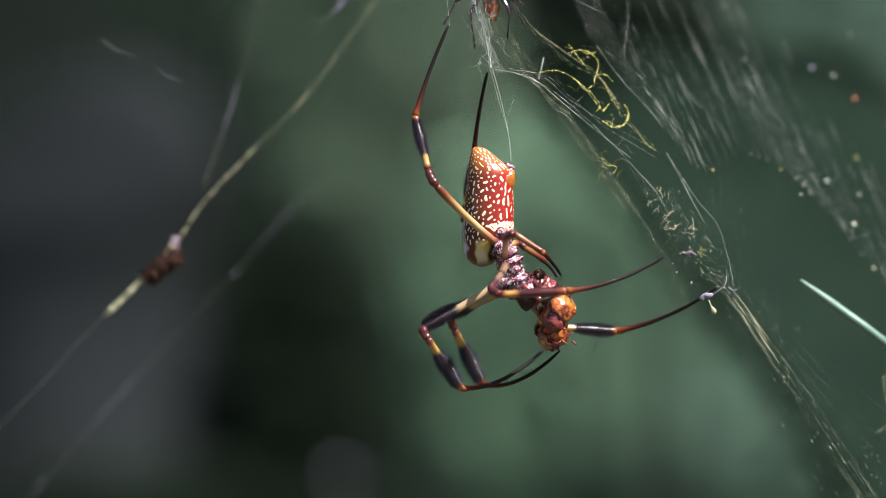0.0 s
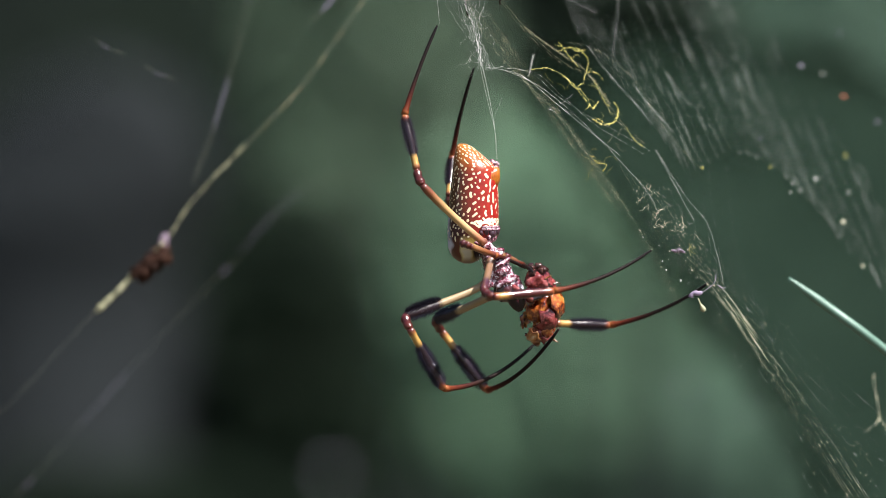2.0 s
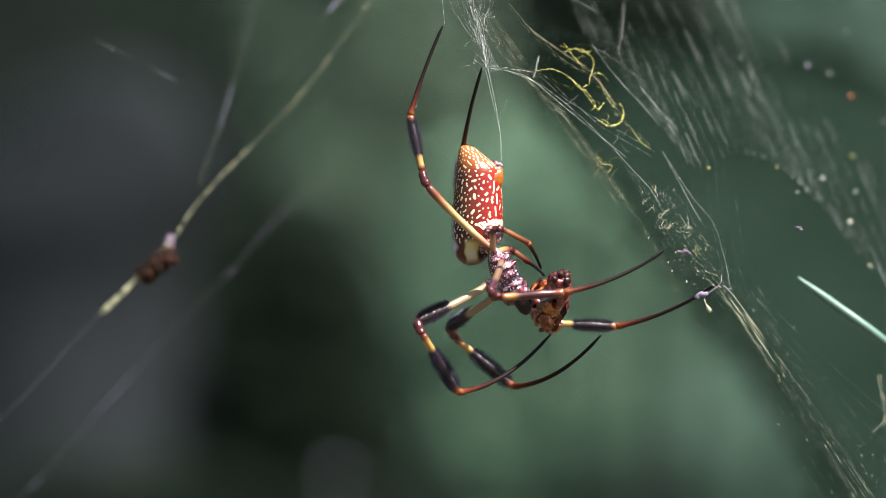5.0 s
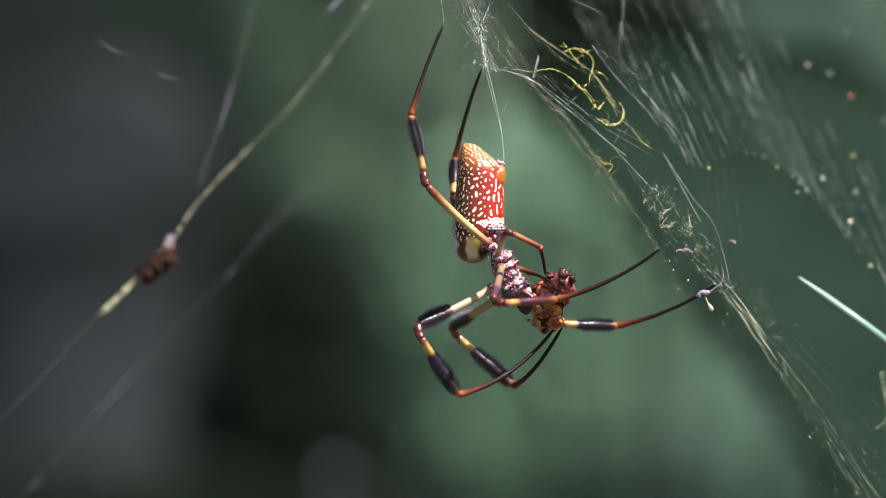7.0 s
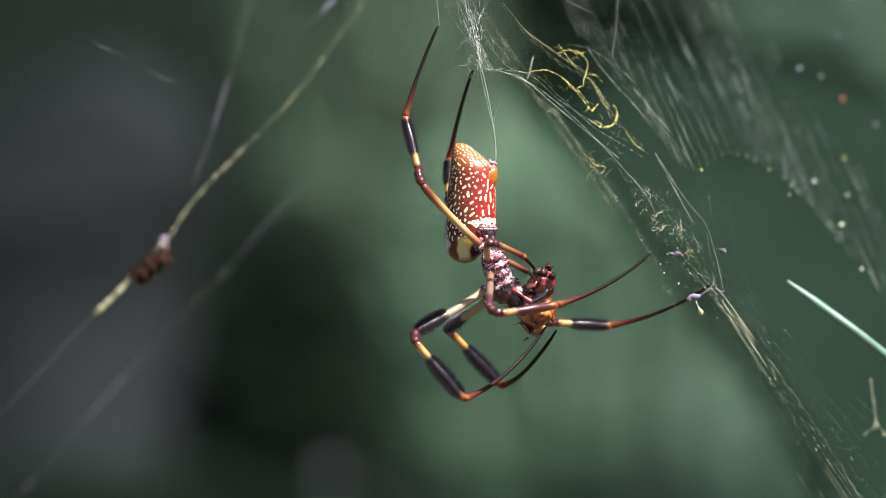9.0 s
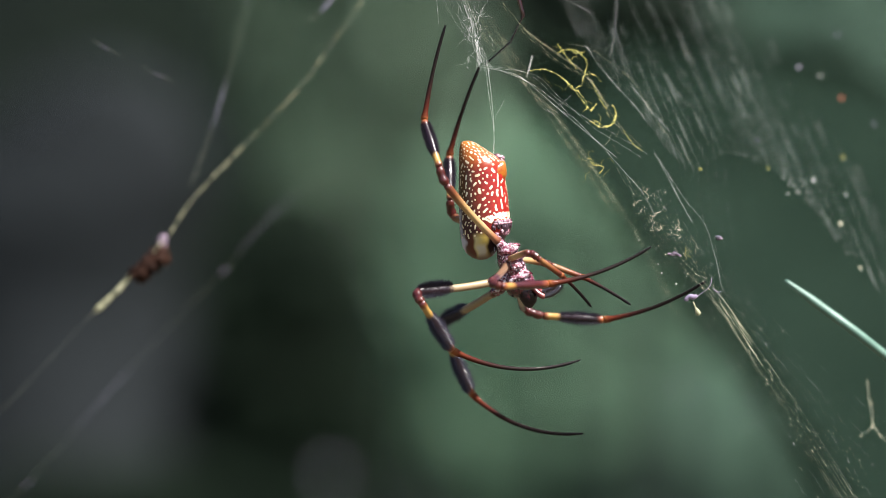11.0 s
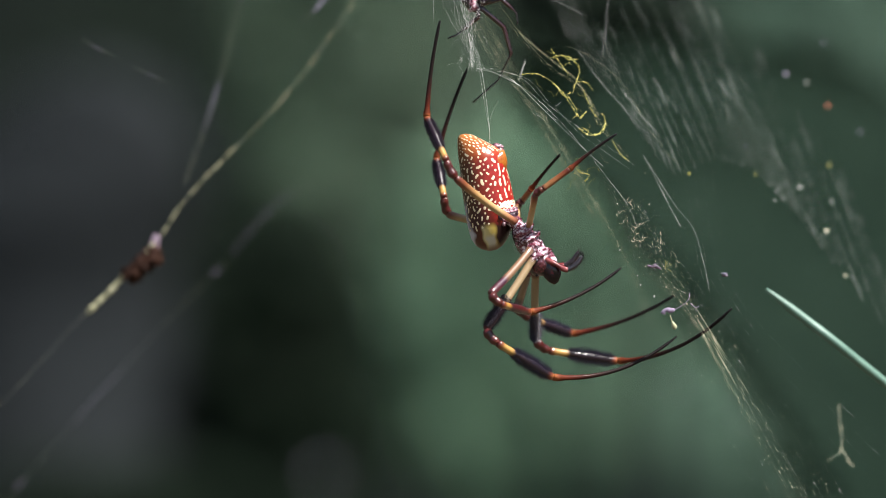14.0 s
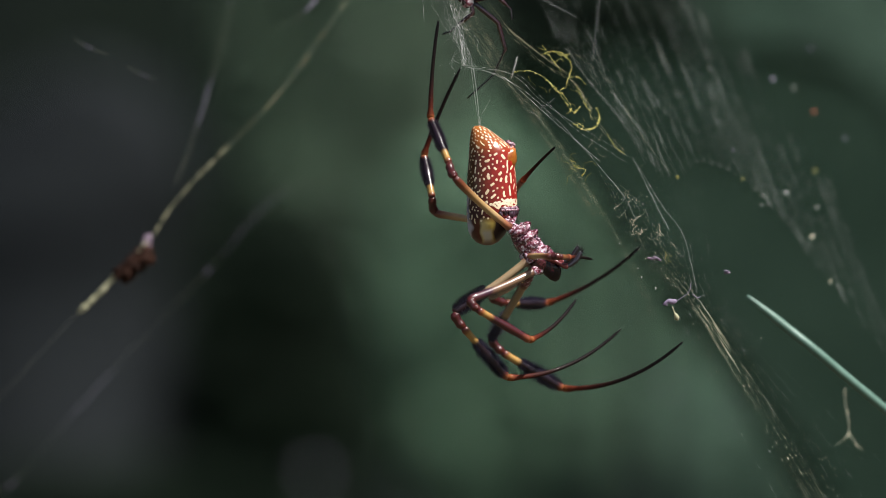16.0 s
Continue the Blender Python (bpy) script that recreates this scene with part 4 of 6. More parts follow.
OUTLINE = [(u, (x0 + x1 + 11) / 2 * U, (x1 - x0) / 2 * U) for u, x0, x1 in ((0.0, -11, -1), (0.012, -15, 6), (0.04, -18, 15), (0.09, -20, 28), (0.14, -22, 40), (0.185, -23, 51), (0.235, -24, 55), (0.32, -26, 56), (0.45, -30, 57), (0.6, -32, 57), (0.72, -34, 56), (0.80, -34, 50), (0.87, -33, 40), (0.93, -28, 30), (0.975, -18, 20), (1.0, -6, 8))]


def skin(u, a, lift=0.0):
    """A place on the abdomen: u from tail to front, a round its axis (0 is the belly)."""
    for (u0, c0, h0), (u1, c1, h1) in zip(OUTLINE, OUTLINE[1:]):
        if u <= u1:
            f = (u - u0) / (u1 - u0)
            c, h = c0 + (c1 - c0) * f, h0 + (h1 - h0) * f
            break
    return Vector((c + (h + lift) * math.cos(a), (h * 0.98 + lift) * math.sin(a), u * 213 * U)), h


def flecks(owner):
    """Raised cream dots and short worm-like bars, kept apart from one another."""
    rng = random.Random(21)
    taken, bm, made = collections.defaultdict(list), bmesh.new(), 0
    cell = 10 * U
    for tries in range(11000):
        if made > 760:
            break
        u, a = rng.uniform(0.01, 0.80), rng.uniform(-math.pi, math.pi)
        belly = math.cos(a)
        band = tries < 56
        if band:
            u, a = 0.665 + 0.022 * (tries % 3 - 1) + rng.uniform(-0.006, 0.006), -1.55 + 3.1 * tries / 55
        elif u > 0.66 and belly > -0.1:
            continue
        h = skin(u, a)[1]
        first = tries < 1500
        r = rng.uniform(1.8, 2.7) if u > 0.16 and first else rng.uniform(1.4, 2.6)
        if belly < -0.3:
            r *= 0.85
        long_ = 0.0 if u < 0.15 or rng.random() < 0.25 else rng.uniform(3, 10) if first else rng.uniform(0, 5)
        turn = rng.gauss(0.4, 0.5) if belly < 0.25 else rng.gauss(1.1, 0.6)
        if belly > 0.6 and 0.2 < u < 0.64:
            long_, turn = (rng.uniform(12, 30), rng.gauss(0, 0.15)) if rng.random() < 0.6 else (long_, turn)
        if band:
            r, long_, turn = rng.uniform(1.6, 3.0), rng.uniform(3, 9), 1.57 + rng.gauss(0, 0.5)
        n = 2 + int(long_ / 5)
        bend = rng.gauss(0, 1.1)
        path, z, w, d = [], -0.5 * long_ * math.cos(turn), -0.5 * long_ * math.sin(turn), turn
        for k in range(n):
            path.append((u + z / 213, a + w * U / h, d))
            d += bend / n * (1 if k < n / 2 else -1.6)
            z, w = z + long_ / (n - 1) * math.cos(d), w + long_ / (n - 1) * math.sin(d)
        if min(q[0] for q in path) < 0.015 or max(q[0] for q in path) > 0.82:
            continue
        gap = (r + (3.4 if belly > 0.2 and u > 0.2 else 2.7 if u > 0.2 else 2.2)) * U
        spots = [skin(q[0], q[1])[0] for q in path]
        near = False
        for s_ in spots:
            key = tuple(int(v // cell) for v in s_)
            for i, j, k in itertools.product((-1, 0, 1), repeat=3):
                for o, ro in taken[(key[0] + i, key[1] + j, key[2] + k)]:
                    if (o - s_).length < gap + ro and not band:
                        near = True
        if near:
            continue
        for s_ in spots:
            taken[tuple(int(v // cell) for v in s_)].append((s_, r * U))
        made += 1
        rim = []
        for side in (1, -1):
            row = path if side == 1 else path[::-1]
            for uu, aa, dd in row:
                q = r * rng.uniform(0.85, 1.1)
                rim.append((uu - side * q * math.sin(dd) / 213, aa + side * q * math.cos(dd) * U / h))
            ue, ae, de = row[-1]
            for t in (0.65, 1.57, 2.49):
                e = de + (math.pi if side == -1 else 0.0)
                vz, vw = r * (math.sin(t) * math.cos(e) - math.cos(t) * math.sin(e)), r * (math.sin(t) * math.sin(e) + math.cos(t) * math.cos(e))
                rim.append((ue + vz / 213, ae + vw * U / h))
        outer = [bm.verts.new(skin(max(0.0, min(0.99, x)), y, 0.000006)[0]) for x, y in rim]
        m = len(path)
        mid = [bm.verts.new(skin(uu, aa, 0.00006)[0]) for uu, aa, dd in path]
        for k in range(m - 1):
            bm.faces.new((outer[k], outer[k + 1], mid[k + 1], mid[k]))
            k2 = m + 3 + k
            bm.faces.new((outer[k2], outer[k2 + 1], mid[m - 2 - k], mid[m - 1 - k]))
        for base_, centre in ((m - 1, mid[-1]), (2 * m + 2, mid[0])):
            for k in range(4):
                bm.faces.new((outer[base_ + k], outer[(base_ + k + 1) % len(outer)], centre))
    tagged(part("fleck_pattern", bm, FLECK, owner, "raised cream dots and short bars"), kind="stuff")


def spider_body():
    # abdomen: z runs from the tail end to the front, x to the belly
    bm = bmesh.new()
    loft(bm, [((c, 0, u * 213 * U), h, h * 0.98) for u, c, h in OUTLINE], 48)
    abdomen = part("abdomen", bm, ABDOMEN, spider, "red and orange abdomen with cream flecks and a striped front end")
    flecks(abdomen)
    bm = bmesh.new()
    rng = random.Random(2)
    for k in range(26):
        a = k * 1.05
        r = 2 + 9 * rng.random()
        s_ = rng.uniform(0.55, 1.0)
        blob(bm, ((54 + rng.uniform(-4, 4)) * U, r * math.sin(a) * U, (39 + r * math.cos(a)) * U), (7 * s_ * U, 4.2 * s_ * U, 4 * s_ * U), 0.7, k, 2)
    part("spinneret", bm, SPINNERET, abdomen, "wrinkled pink and lilac cluster of spinnerets")
    bm = bmesh.new()
    blob(bm, (49 * U, 0, 60 * U), (16.5 * U, 27 * U, 27 * U), 0.25, 9, 3)
    part("spinneret_mound", bm, MOUND, abdomen, "orange mound under the spinnerets")
    bm = bmesh.new()
    for k in range(24):
        a = -1.25 + 2.5 * k / 23 + rng.uniform(-0.06, 0.06)
        f = rng.uniform(0.6, 1.15)
        p = skin(0.742 + rng.uniform(-0.018, 0.018), a)[0]
        blob(bm, p * 0.995, (5 * f * U, 6 * f * U, (10 - 2 * abs(a)) * f * U), 0.7, k, 2)
    part("lung_plate", bm, LUNG, abdomen, "wrinkled dark purple plate behind the waist")
    bm = bmesh.new()
    for row in range(2):
        pts = [skin(0.700 + 0.018 * row + 0.006 * noise.noise((k * 0.5, row * 4, 0)), -1.35 + 2.6 * k / 30, 1.5 * U)[0] for k in range(31)]
        tube(bm, pts, lambda u: (1.6 + 2.4 * max(0.0, noise.noise((u * 9, row * 3 + 1, 0)) + 0.35)) * U, 7)
    part("lung_rim", bm, SPINNERET, abdomen, "wrinkled lilac rim over the plate")
    bm = bmesh.new()
    for k in range(9):
        a = -1.0 + 2.0 * k / 8
        p = skin(0.80 + 0.01 * math.sin(k * 3.3), a)[0]
        blob(bm, p * 0.99, (5 * U, 5 * U, 5 * U), 0.5, k + 40, 2)
    part("waist_ring", bm, SPINNERET, abdomen, "wrinkled ring round the waist")
    # front body: z runs from the waist to the head, x to the underside
    bm = bmesh.new()
    loft(bm, [(c, rx * (1.12 if c[2] > 10 * U else 0.9), ry) for c, rx, ry in [((-20 * U, 0, -22 * U), 5 * U, 6 * U), ((-13 * U, 0, -15 * U), 9 * U, 10 * U), ((-5 * U, 0, -4 * U), 8 * U, 9 * U), ((0, 0, 6 * U), 9 * U, 10 * U), ((2 * U, 0, 22 * U), 15 * U, 19 * U), ((3 * U, 0, 42 * U), 19 * U, 24 * U), ((4 * U, 0, 62 * U), 19 * U, 22 * U), ((7 * U, 0, 80 * U), 20 * U, 19 * U), ((11 * U, 0, 94 * U), 17 * U, 16 * U), ((13 * U, 0, 103 * U), 10 * U, 11 * U), ((13 * U, 0, 107 * U), 4 * U, 4 * U)]], 24)
    for v in bm.verts:
        v.co += Vector((1, 0.5, 0.3)) * 0.0006 * noise.noise(v.co * 700)
    front = part("cephalothorax", bm, CARAPACE, spider, "wine-red front body with silvery hairs")
    rng = random.Random(4)
    verts, faces = [], []
    for _ in range(260):
        a, z = rng.uniform(0, 2 * math.pi), rng.uniform(2, 78)
        r = 12 + 17 * math.sin(math.pi * min(1, z / 100)) ** 0.5
        p = Vector((r * math.cos(a), r * 1.1 * math.sin(a), z)) * U
        e = Vector((math.cos(a) * 0.5, math.sin(a) * 0.5, rng.uniform(0.6, 1.4))) * rng.uniform(2, 4.5) * U
        w = Vector((-math.sin(a), math.cos(a), 0)) * 0.00004
        k = len(verts)
        verts += [p - w, p + w, p + e]
        faces.append((k, k + 1, k + 2))
    mesh = bpy.data.meshes.new("silver_hair")
    mesh.from_pydata(verts, [], faces)
    mesh.materials.append(SILVER)
    hair = new("silver_hair", mesh)
    hair.parent = front
    tagged(hair, "short silvery hairs", kind="stuff")
    for side in (-1, 1):
        for k in range(4):
            bm = bmesh.new()
            blob(bm, (6 * U, side * 16 * U, (20 + 17 * k) * U), ((19 + 3 * math.sin(k * 2.3)) * U, 11 * U, (8.5 + 1.5 * math.cos(k * 1.7)) * U), 0.5, 3 * k + side, 3)
            part("coxa", bm, CARAPACE, front)
    bm = bmesh.new()
    blob(bm, (2 * U, 0, 86 * U), (25 * U, 23 * U, 22 * U), 0.08, 3, 4)
    part("head_shield", bm, HEAD, front, "smooth glossy dark wine head")
    for side in (-1, 1):
        bm = bmesh.new()
        loft(bm, [((9 * U, side * 9 * U, 84 * U), 11 * U, 9 * U), ((11 * U, side * 10 * U, 95 * U), 17 * U, 11 * U), ((12 * U, side * 10.5 * U, 110 * U), 17 * U, 11 * U), ((10 * U, side * 10 * U, 122 * U), 12 * U, 8 * U), ((8 * U, side * 8 * U, 130 * U), 4 * U, 4 * U)], 18)
        part("chelicera", bm, FANG, front, "glossy black jaw")
        path = curve_points([(14 * U, side * 16 * U, 84 * U), (24 * U, side * 22 * U, 100 * U), (34 * U, side * 23 * U, (113 + 4 * side) * U), (46 * U, side * 21 * U, (116 + 4 * side) * U), (59 * U, side * 18 * U, (114 + 4 * side) * U), (72 * U, side * 16 * U, (107 + 5 * side) * U)], 36)
        bm = bmesh.new()
        tube(bm, path[:17], lambda u: (4.6 + 0.9 * math.sin(9 * u)) * U, 10)
        palp = part("pedipalp", bm, MAROON, front, "glossy dark red feeler with a bristly black end")
        bm = bmesh.new()
        tube(bm, path[15:], lambda u: (3.6 + 1.2 * math.sin(3.0 * u)) * U * (1 if u < 0.94 else 0.6), 10)
        for _ in range(110):
            c = path[rng.randint(16, 35)]
            h = rng.uniform(0, 6.28)
            e = Vector((rng.uniform(0.2, 1.0), math.cos(h), math.sin(h))).normalized() * U
            tube(bm, [c + e * 3, c + e * 11.5], lambda u: 0.000055 * (1.1 - u), 3)
        part("palp_tip", bm, PALP, palp, "bristly black tip")
    bm = bmesh.new()
    for side in (-1, 1):
        for k, (x, y) in enumerate(((-14, 4), (-10, 9), (-15, 11), (-6, 5))):
            blob(bm, (x * U, side * y * U, (98 + k) * U), (2.2 * U, 2.2 * U, 2.2 * U), 0, 0, 1)
    part("eyes", bm, FANG, front, "small black eyes")
    return abdomen


abdomen = spider_body()
for leg_name in LENGTHS:
    leg(leg_name)


# ---- the prey ----
def prey_insect():
    base = thing("prey", Matrix.Identity(4), "half-eaten chestnut beetle held in the spider's jaws", "insect")
    rng = random.Random(9)

    def shell(centre, radius, wide, facing, seed):
        """A ragged piece of curved shell, broken out of a larger dome."""
        bm = bmesh.new()
        turn = Vector(facing).normalized().to_track_quat("Z", "Y").to_matrix()
        rows = []
        for j in range(6):
            row = []
            for i in range(14):
                phi = 2 * math.pi * i / 14
                theta = wide * j / 5 * (1 + 0.85 * noise.noise((math.cos(phi) * 1.6, math.sin(phi) * 1.6, seed)) * (j / 5))
                v = Vector((math.sin(theta) * math.cos(phi), math.sin(theta) * math.sin(phi), math.cos(theta))) * radius * (1 + 0.16 * noise.noise((0.7 * i, 0.9 * j, seed)))
                row.append(bm.verts.new((Vector(centre) + turn @ v) * U))
            rows.append(row)
        for p_, q_ in zip(rows, rows[1:]):
            for i in range(14):
                k = (i + 1) % 14
                bm.faces.new((p_[i], p_[k], q_[k], q_[i]))
        bmesh.ops.remove_doubles(bm, verts=bm.verts[:], dist=1e-7)
        bmesh.ops.solidify(bm, geom=bm.faces[:], thickness=0.00018)
        return bm

    bm = bmesh.new()
    blob(bm, (6 * U, 0, -6 * U), (27 * U, 24 * U, 34 * U), 0.3, 2, 4)
    part("belly", bm, PREY, base, "glossy chestnut belly")
    bm = bmesh.new()
    blob(bm, (-10 * U, -4 * U, 40 * U), (21 * U, 20 * U, 20 * U), 0.25, 5, 4)
    part("head", bm, MAROON, base, "shiny maroon head")
    bm = bmesh.new()
    for k in range(9):
        blob(bm, ((-16 + rng.uniform(-12, 14)) * U, rng.uniform(-16, 12) * U, (60 + rng.uniform(-8, 8)) * U), (6 * U, 6 * U, 5 * U), 0.8, k, 2)
    part("mouthparts", bm, PREY_DARK, base, "crumpled black mouthparts")
    for c, r, w, facing, m in (((6, -2, -4), 31, 0.85, (0.7, -0.8, 0.2), PREY), ((4, -2, -18), 30, 0.7, (-0.3, -1, -0.3), MAROON), ((6, 0, -2), 32, 0.8, (0.8, 0.7, 0.0), PREY), ((-2, 0, 14), 27, 0.7, (-0.9, -0.5, 0.2), MAROON),
                               ((0, 2, -36), 24, 0.8, (0.5, -0.8, -0.6), PREY), ((-8, -2, -44), 20, 0.7, (-0.8, -0.6, -0.5), FLESH), ((2, 0, -42), 21, 0.6, (0.4, 0.9, -0.3), FLESH), ((-8, 0, -30), 24, 0.55, (-0.7, 0.7, 0.1), PREY), ((-4, 0, 26), 26, 0.6, (0.7, -0.7, 0.5), MAROON)):
        part("shell_piece", shell(c, r, w, facing, r + w), m, base)
    for k in range(11):
        a = rng.uniform(0, 6.28)
        c = (-5 + 13 * math.cos(a), 12 * math.sin(a), rng.uniform(-58, -30))
        part("torn_flesh", shell(c, rng.uniform(8, 15), rng.uniform(0.7, 1.15), (rng.uniform(-1, 1), rng.uniform(-1, 1), rng.uniform(-1, 0.4)), k), FLESH if k % 3 else MAROON, base, "torn amber flesh")
    for k in range(18):
        bm = bmesh.new()
        p = Vector((rng.uniform(-24, 26), rng.uniform(-22, 14), rng.choice((-1, 1)) * rng.uniform(30, 60))) * U
        d = Vector((rng.uniform(-0.4, 1), rng.uniform(-0.8, 0.2), rng.uniform(-1, 1))).normalized()
        e = Vector((rng.uniform(-0.3, 1), rng.uniform(-1, 0.3), rng.uniform(-1, 1))).normalized()
        reach = rng.uniform(5, 10)
        tube(bm, curve_points([p, p + d * reach * U, p + d * reach * 1.2 * U + e * reach * U], 8), lambda u: (2.3 - 1.7 * u) * U, 6)
        part("insect_leg", bm, (PREY_DARK, MAROON, FLESH)[k % 3], base)
    for piece in base.children:
        piece.data.transform(Matrix.Diagonal((1.08, 1.08, 1.08, 1.0)))
    return base


prey = prey_insect()


# ---- the small second spider ----
def small_spider():
    base = thing("small_spider", Matrix.Translation(at(835, 15, 0.01)), "small reddish spider with thin dark legs on the web", "spider")
    bm = bmesh.new()
    loft(bm, [((0, 0, -9 * U), 5 * U, 5 * U), ((0, 0, -4 * U), 10 * U, 10 * U), ((0, 0, 8 * U), 11 * U, 10 * U), ((0, 0, 18 * U), 5 * U, 5 * U)], 14)
    part("cephalothorax", bm, CARAPACE, base)
    bm = bmesh.new()
    loft(bm, [((0, 0, 16 * U), 4 * U, 4 * U), ((0, 0, 24 * U), 13 * U, 12 * U), ((0, 0, 50 * U), 15 * U, 14 * U), ((0, 0, 75 * U), 5 * U, 5 * U)], 14)
    part("abdomen", bm, PREY, base, "orange-red abdomen")
    legs = ([(10, 2), (55, -35), (68, -82), (45, -130), (0, -170)], [(10, 4), (50, 15), (78, -10), (80, -30)], [(6, 0), (10, -18), (-30, -50), (-45, -56)], [(10, 6), (60, 30), (90, 70)], [(-8, 4), (-40, 40), (-50, 90)], [(-8, 6), (-30, 60), (-20, 110)], [(8, 8), (40, 60), (40, 120)], [(-6, 0), (-30, 20), (-60, 60)])
    for k, pts in enumerate(legs):
        bm = bmesh.new()
        joints = [Vector((x * U, (10 - 6 * k) * U * (0.2 + min(1, i)), z * U)) for i, (x, z) in enumerate(pts)]
        line_ = [a.lerp(b, f / 5) for a, b in zip(joints, joints[1:]) for f in range(5)] + joints[-1:]
        tube(bm, line_, lambda u: ((4.8 - 2.4 * u) if u < 0.55 else 1.5) * U, 8)
        part("leg", bm, DARK_LEG, base)
    return base


second = small_spider()


def midge():
    base = thing("midge", Matrix.Translation(at(1297, 430, 0.01)), "tiny grey lilac midge flying beside the web", "insect")
    bm = bmesh.new()
    blob(bm, (0, 0, 0), (6 * U, 3 * U, 3 * U), 0.2, 1, 2)
    part("body", bm, MIDGE, base)
    for s in (-1, 1):
        bm = bmesh.new()
        blob(bm, (-2 * U, s * 3 * U, 4 * U), (7 * U, 2.5 * U, 1.0 * U), 0.1, 2, 1)
        part("wing", bm, LICHEN, base)
    return base


gnat = midge()


def silk_line():
    base = thing("dragline", Matrix.Identity(4), "bright silk dragline from web to spinnerets", "silk thread")
    bm = bmesh.new()
    tube(bm, curve_points([(0, 0, 0), (4 * U, 0, 60 * U), (5 * U, 0, 118 * U), (0, 0, 168 * U)], 24), glint(0.00003, 0.00004, 9, 4))
    tube(bm, curve_points([(-4 * U, 0, 0), (0, 0, 60 * U), (5 * U, 0, 118 * U), (2 * U, 0, 168 * U)], 24), glint(0.000018, 0.00003, 9, 6))
    tube(bm, curve_points([(5 * U, 0, 118 * U), (9 * U, 0, 90 * U), (18 * U, 0, 74 * U), (26 * U, 0, 60 * U)], 14), glint(0.000010, 0.00002, 9, 7))
    part("thread", bm, SILK, base)
    return base


line = silk_line()


# ---- movement ----
STEPS = {}


def step(name, t, *places):
    STEPS.setdefault(name, []).append((t, [at(x, y, d * U) for x, y, d in places]))


def between(name, t):
    """The places of a chain of joints at t, eased from step to step."""
    rows = STEPS[name]
    if t <= rows[0][0]:
        return rows[0][1]
    for i in range(len(rows) - 1):
        (t0, a), (t1, b) = rows[i], rows[i + 1]
        if t <= t1:
            f = (t - t0) / (t1 - t0)
            out = []
            for k in range(len(a)):
                m0 = (b[k] - rows[i - 1][1][k]) / (t1 - rows[i - 1][0]) if i else Vector()
                m1 = (rows[i + 2][1][k] - a[k]) / (rows[i + 2][0] - t0) if i + 2 < len(rows) else Vector()
                m0, m1 = 0.7 * m0 * (t1 - t0), 0.7 * m1 * (t1 - t0)
                out.append((2 * f ** 3 - 3 * f * f + 1) * a[k] + (f ** 3 - 2 * f * f + f) * m0 + (3 * f * f - 2 * f ** 3) * b[k] + (f ** 3 - f * f) * m1)
            return out
    return rows[-1][1]


def along(a, b, side):
    """The pose at a whose z points to b and whose x leans to side."""
    z = (b - a).normalized()
    x = (Vector(side) - z * z.dot(Vector(side))).normalized()
    y = z.cross(x)
    m = Matrix((x, y, z)).transposed().to_4x4()
    m.translation = a
    return m


BENDS = {"L1": (-0.4, 0, -1), "R1": (-0.4, 0, -1), "L2": (0, 0, -1), "R2": (0, 0, -1), "L3": (0.3, 0, 1), "R3": (0.3, 0, 1), "L4": (-1, 0, -0.2), "R4": (-1, 0, 0.2)}


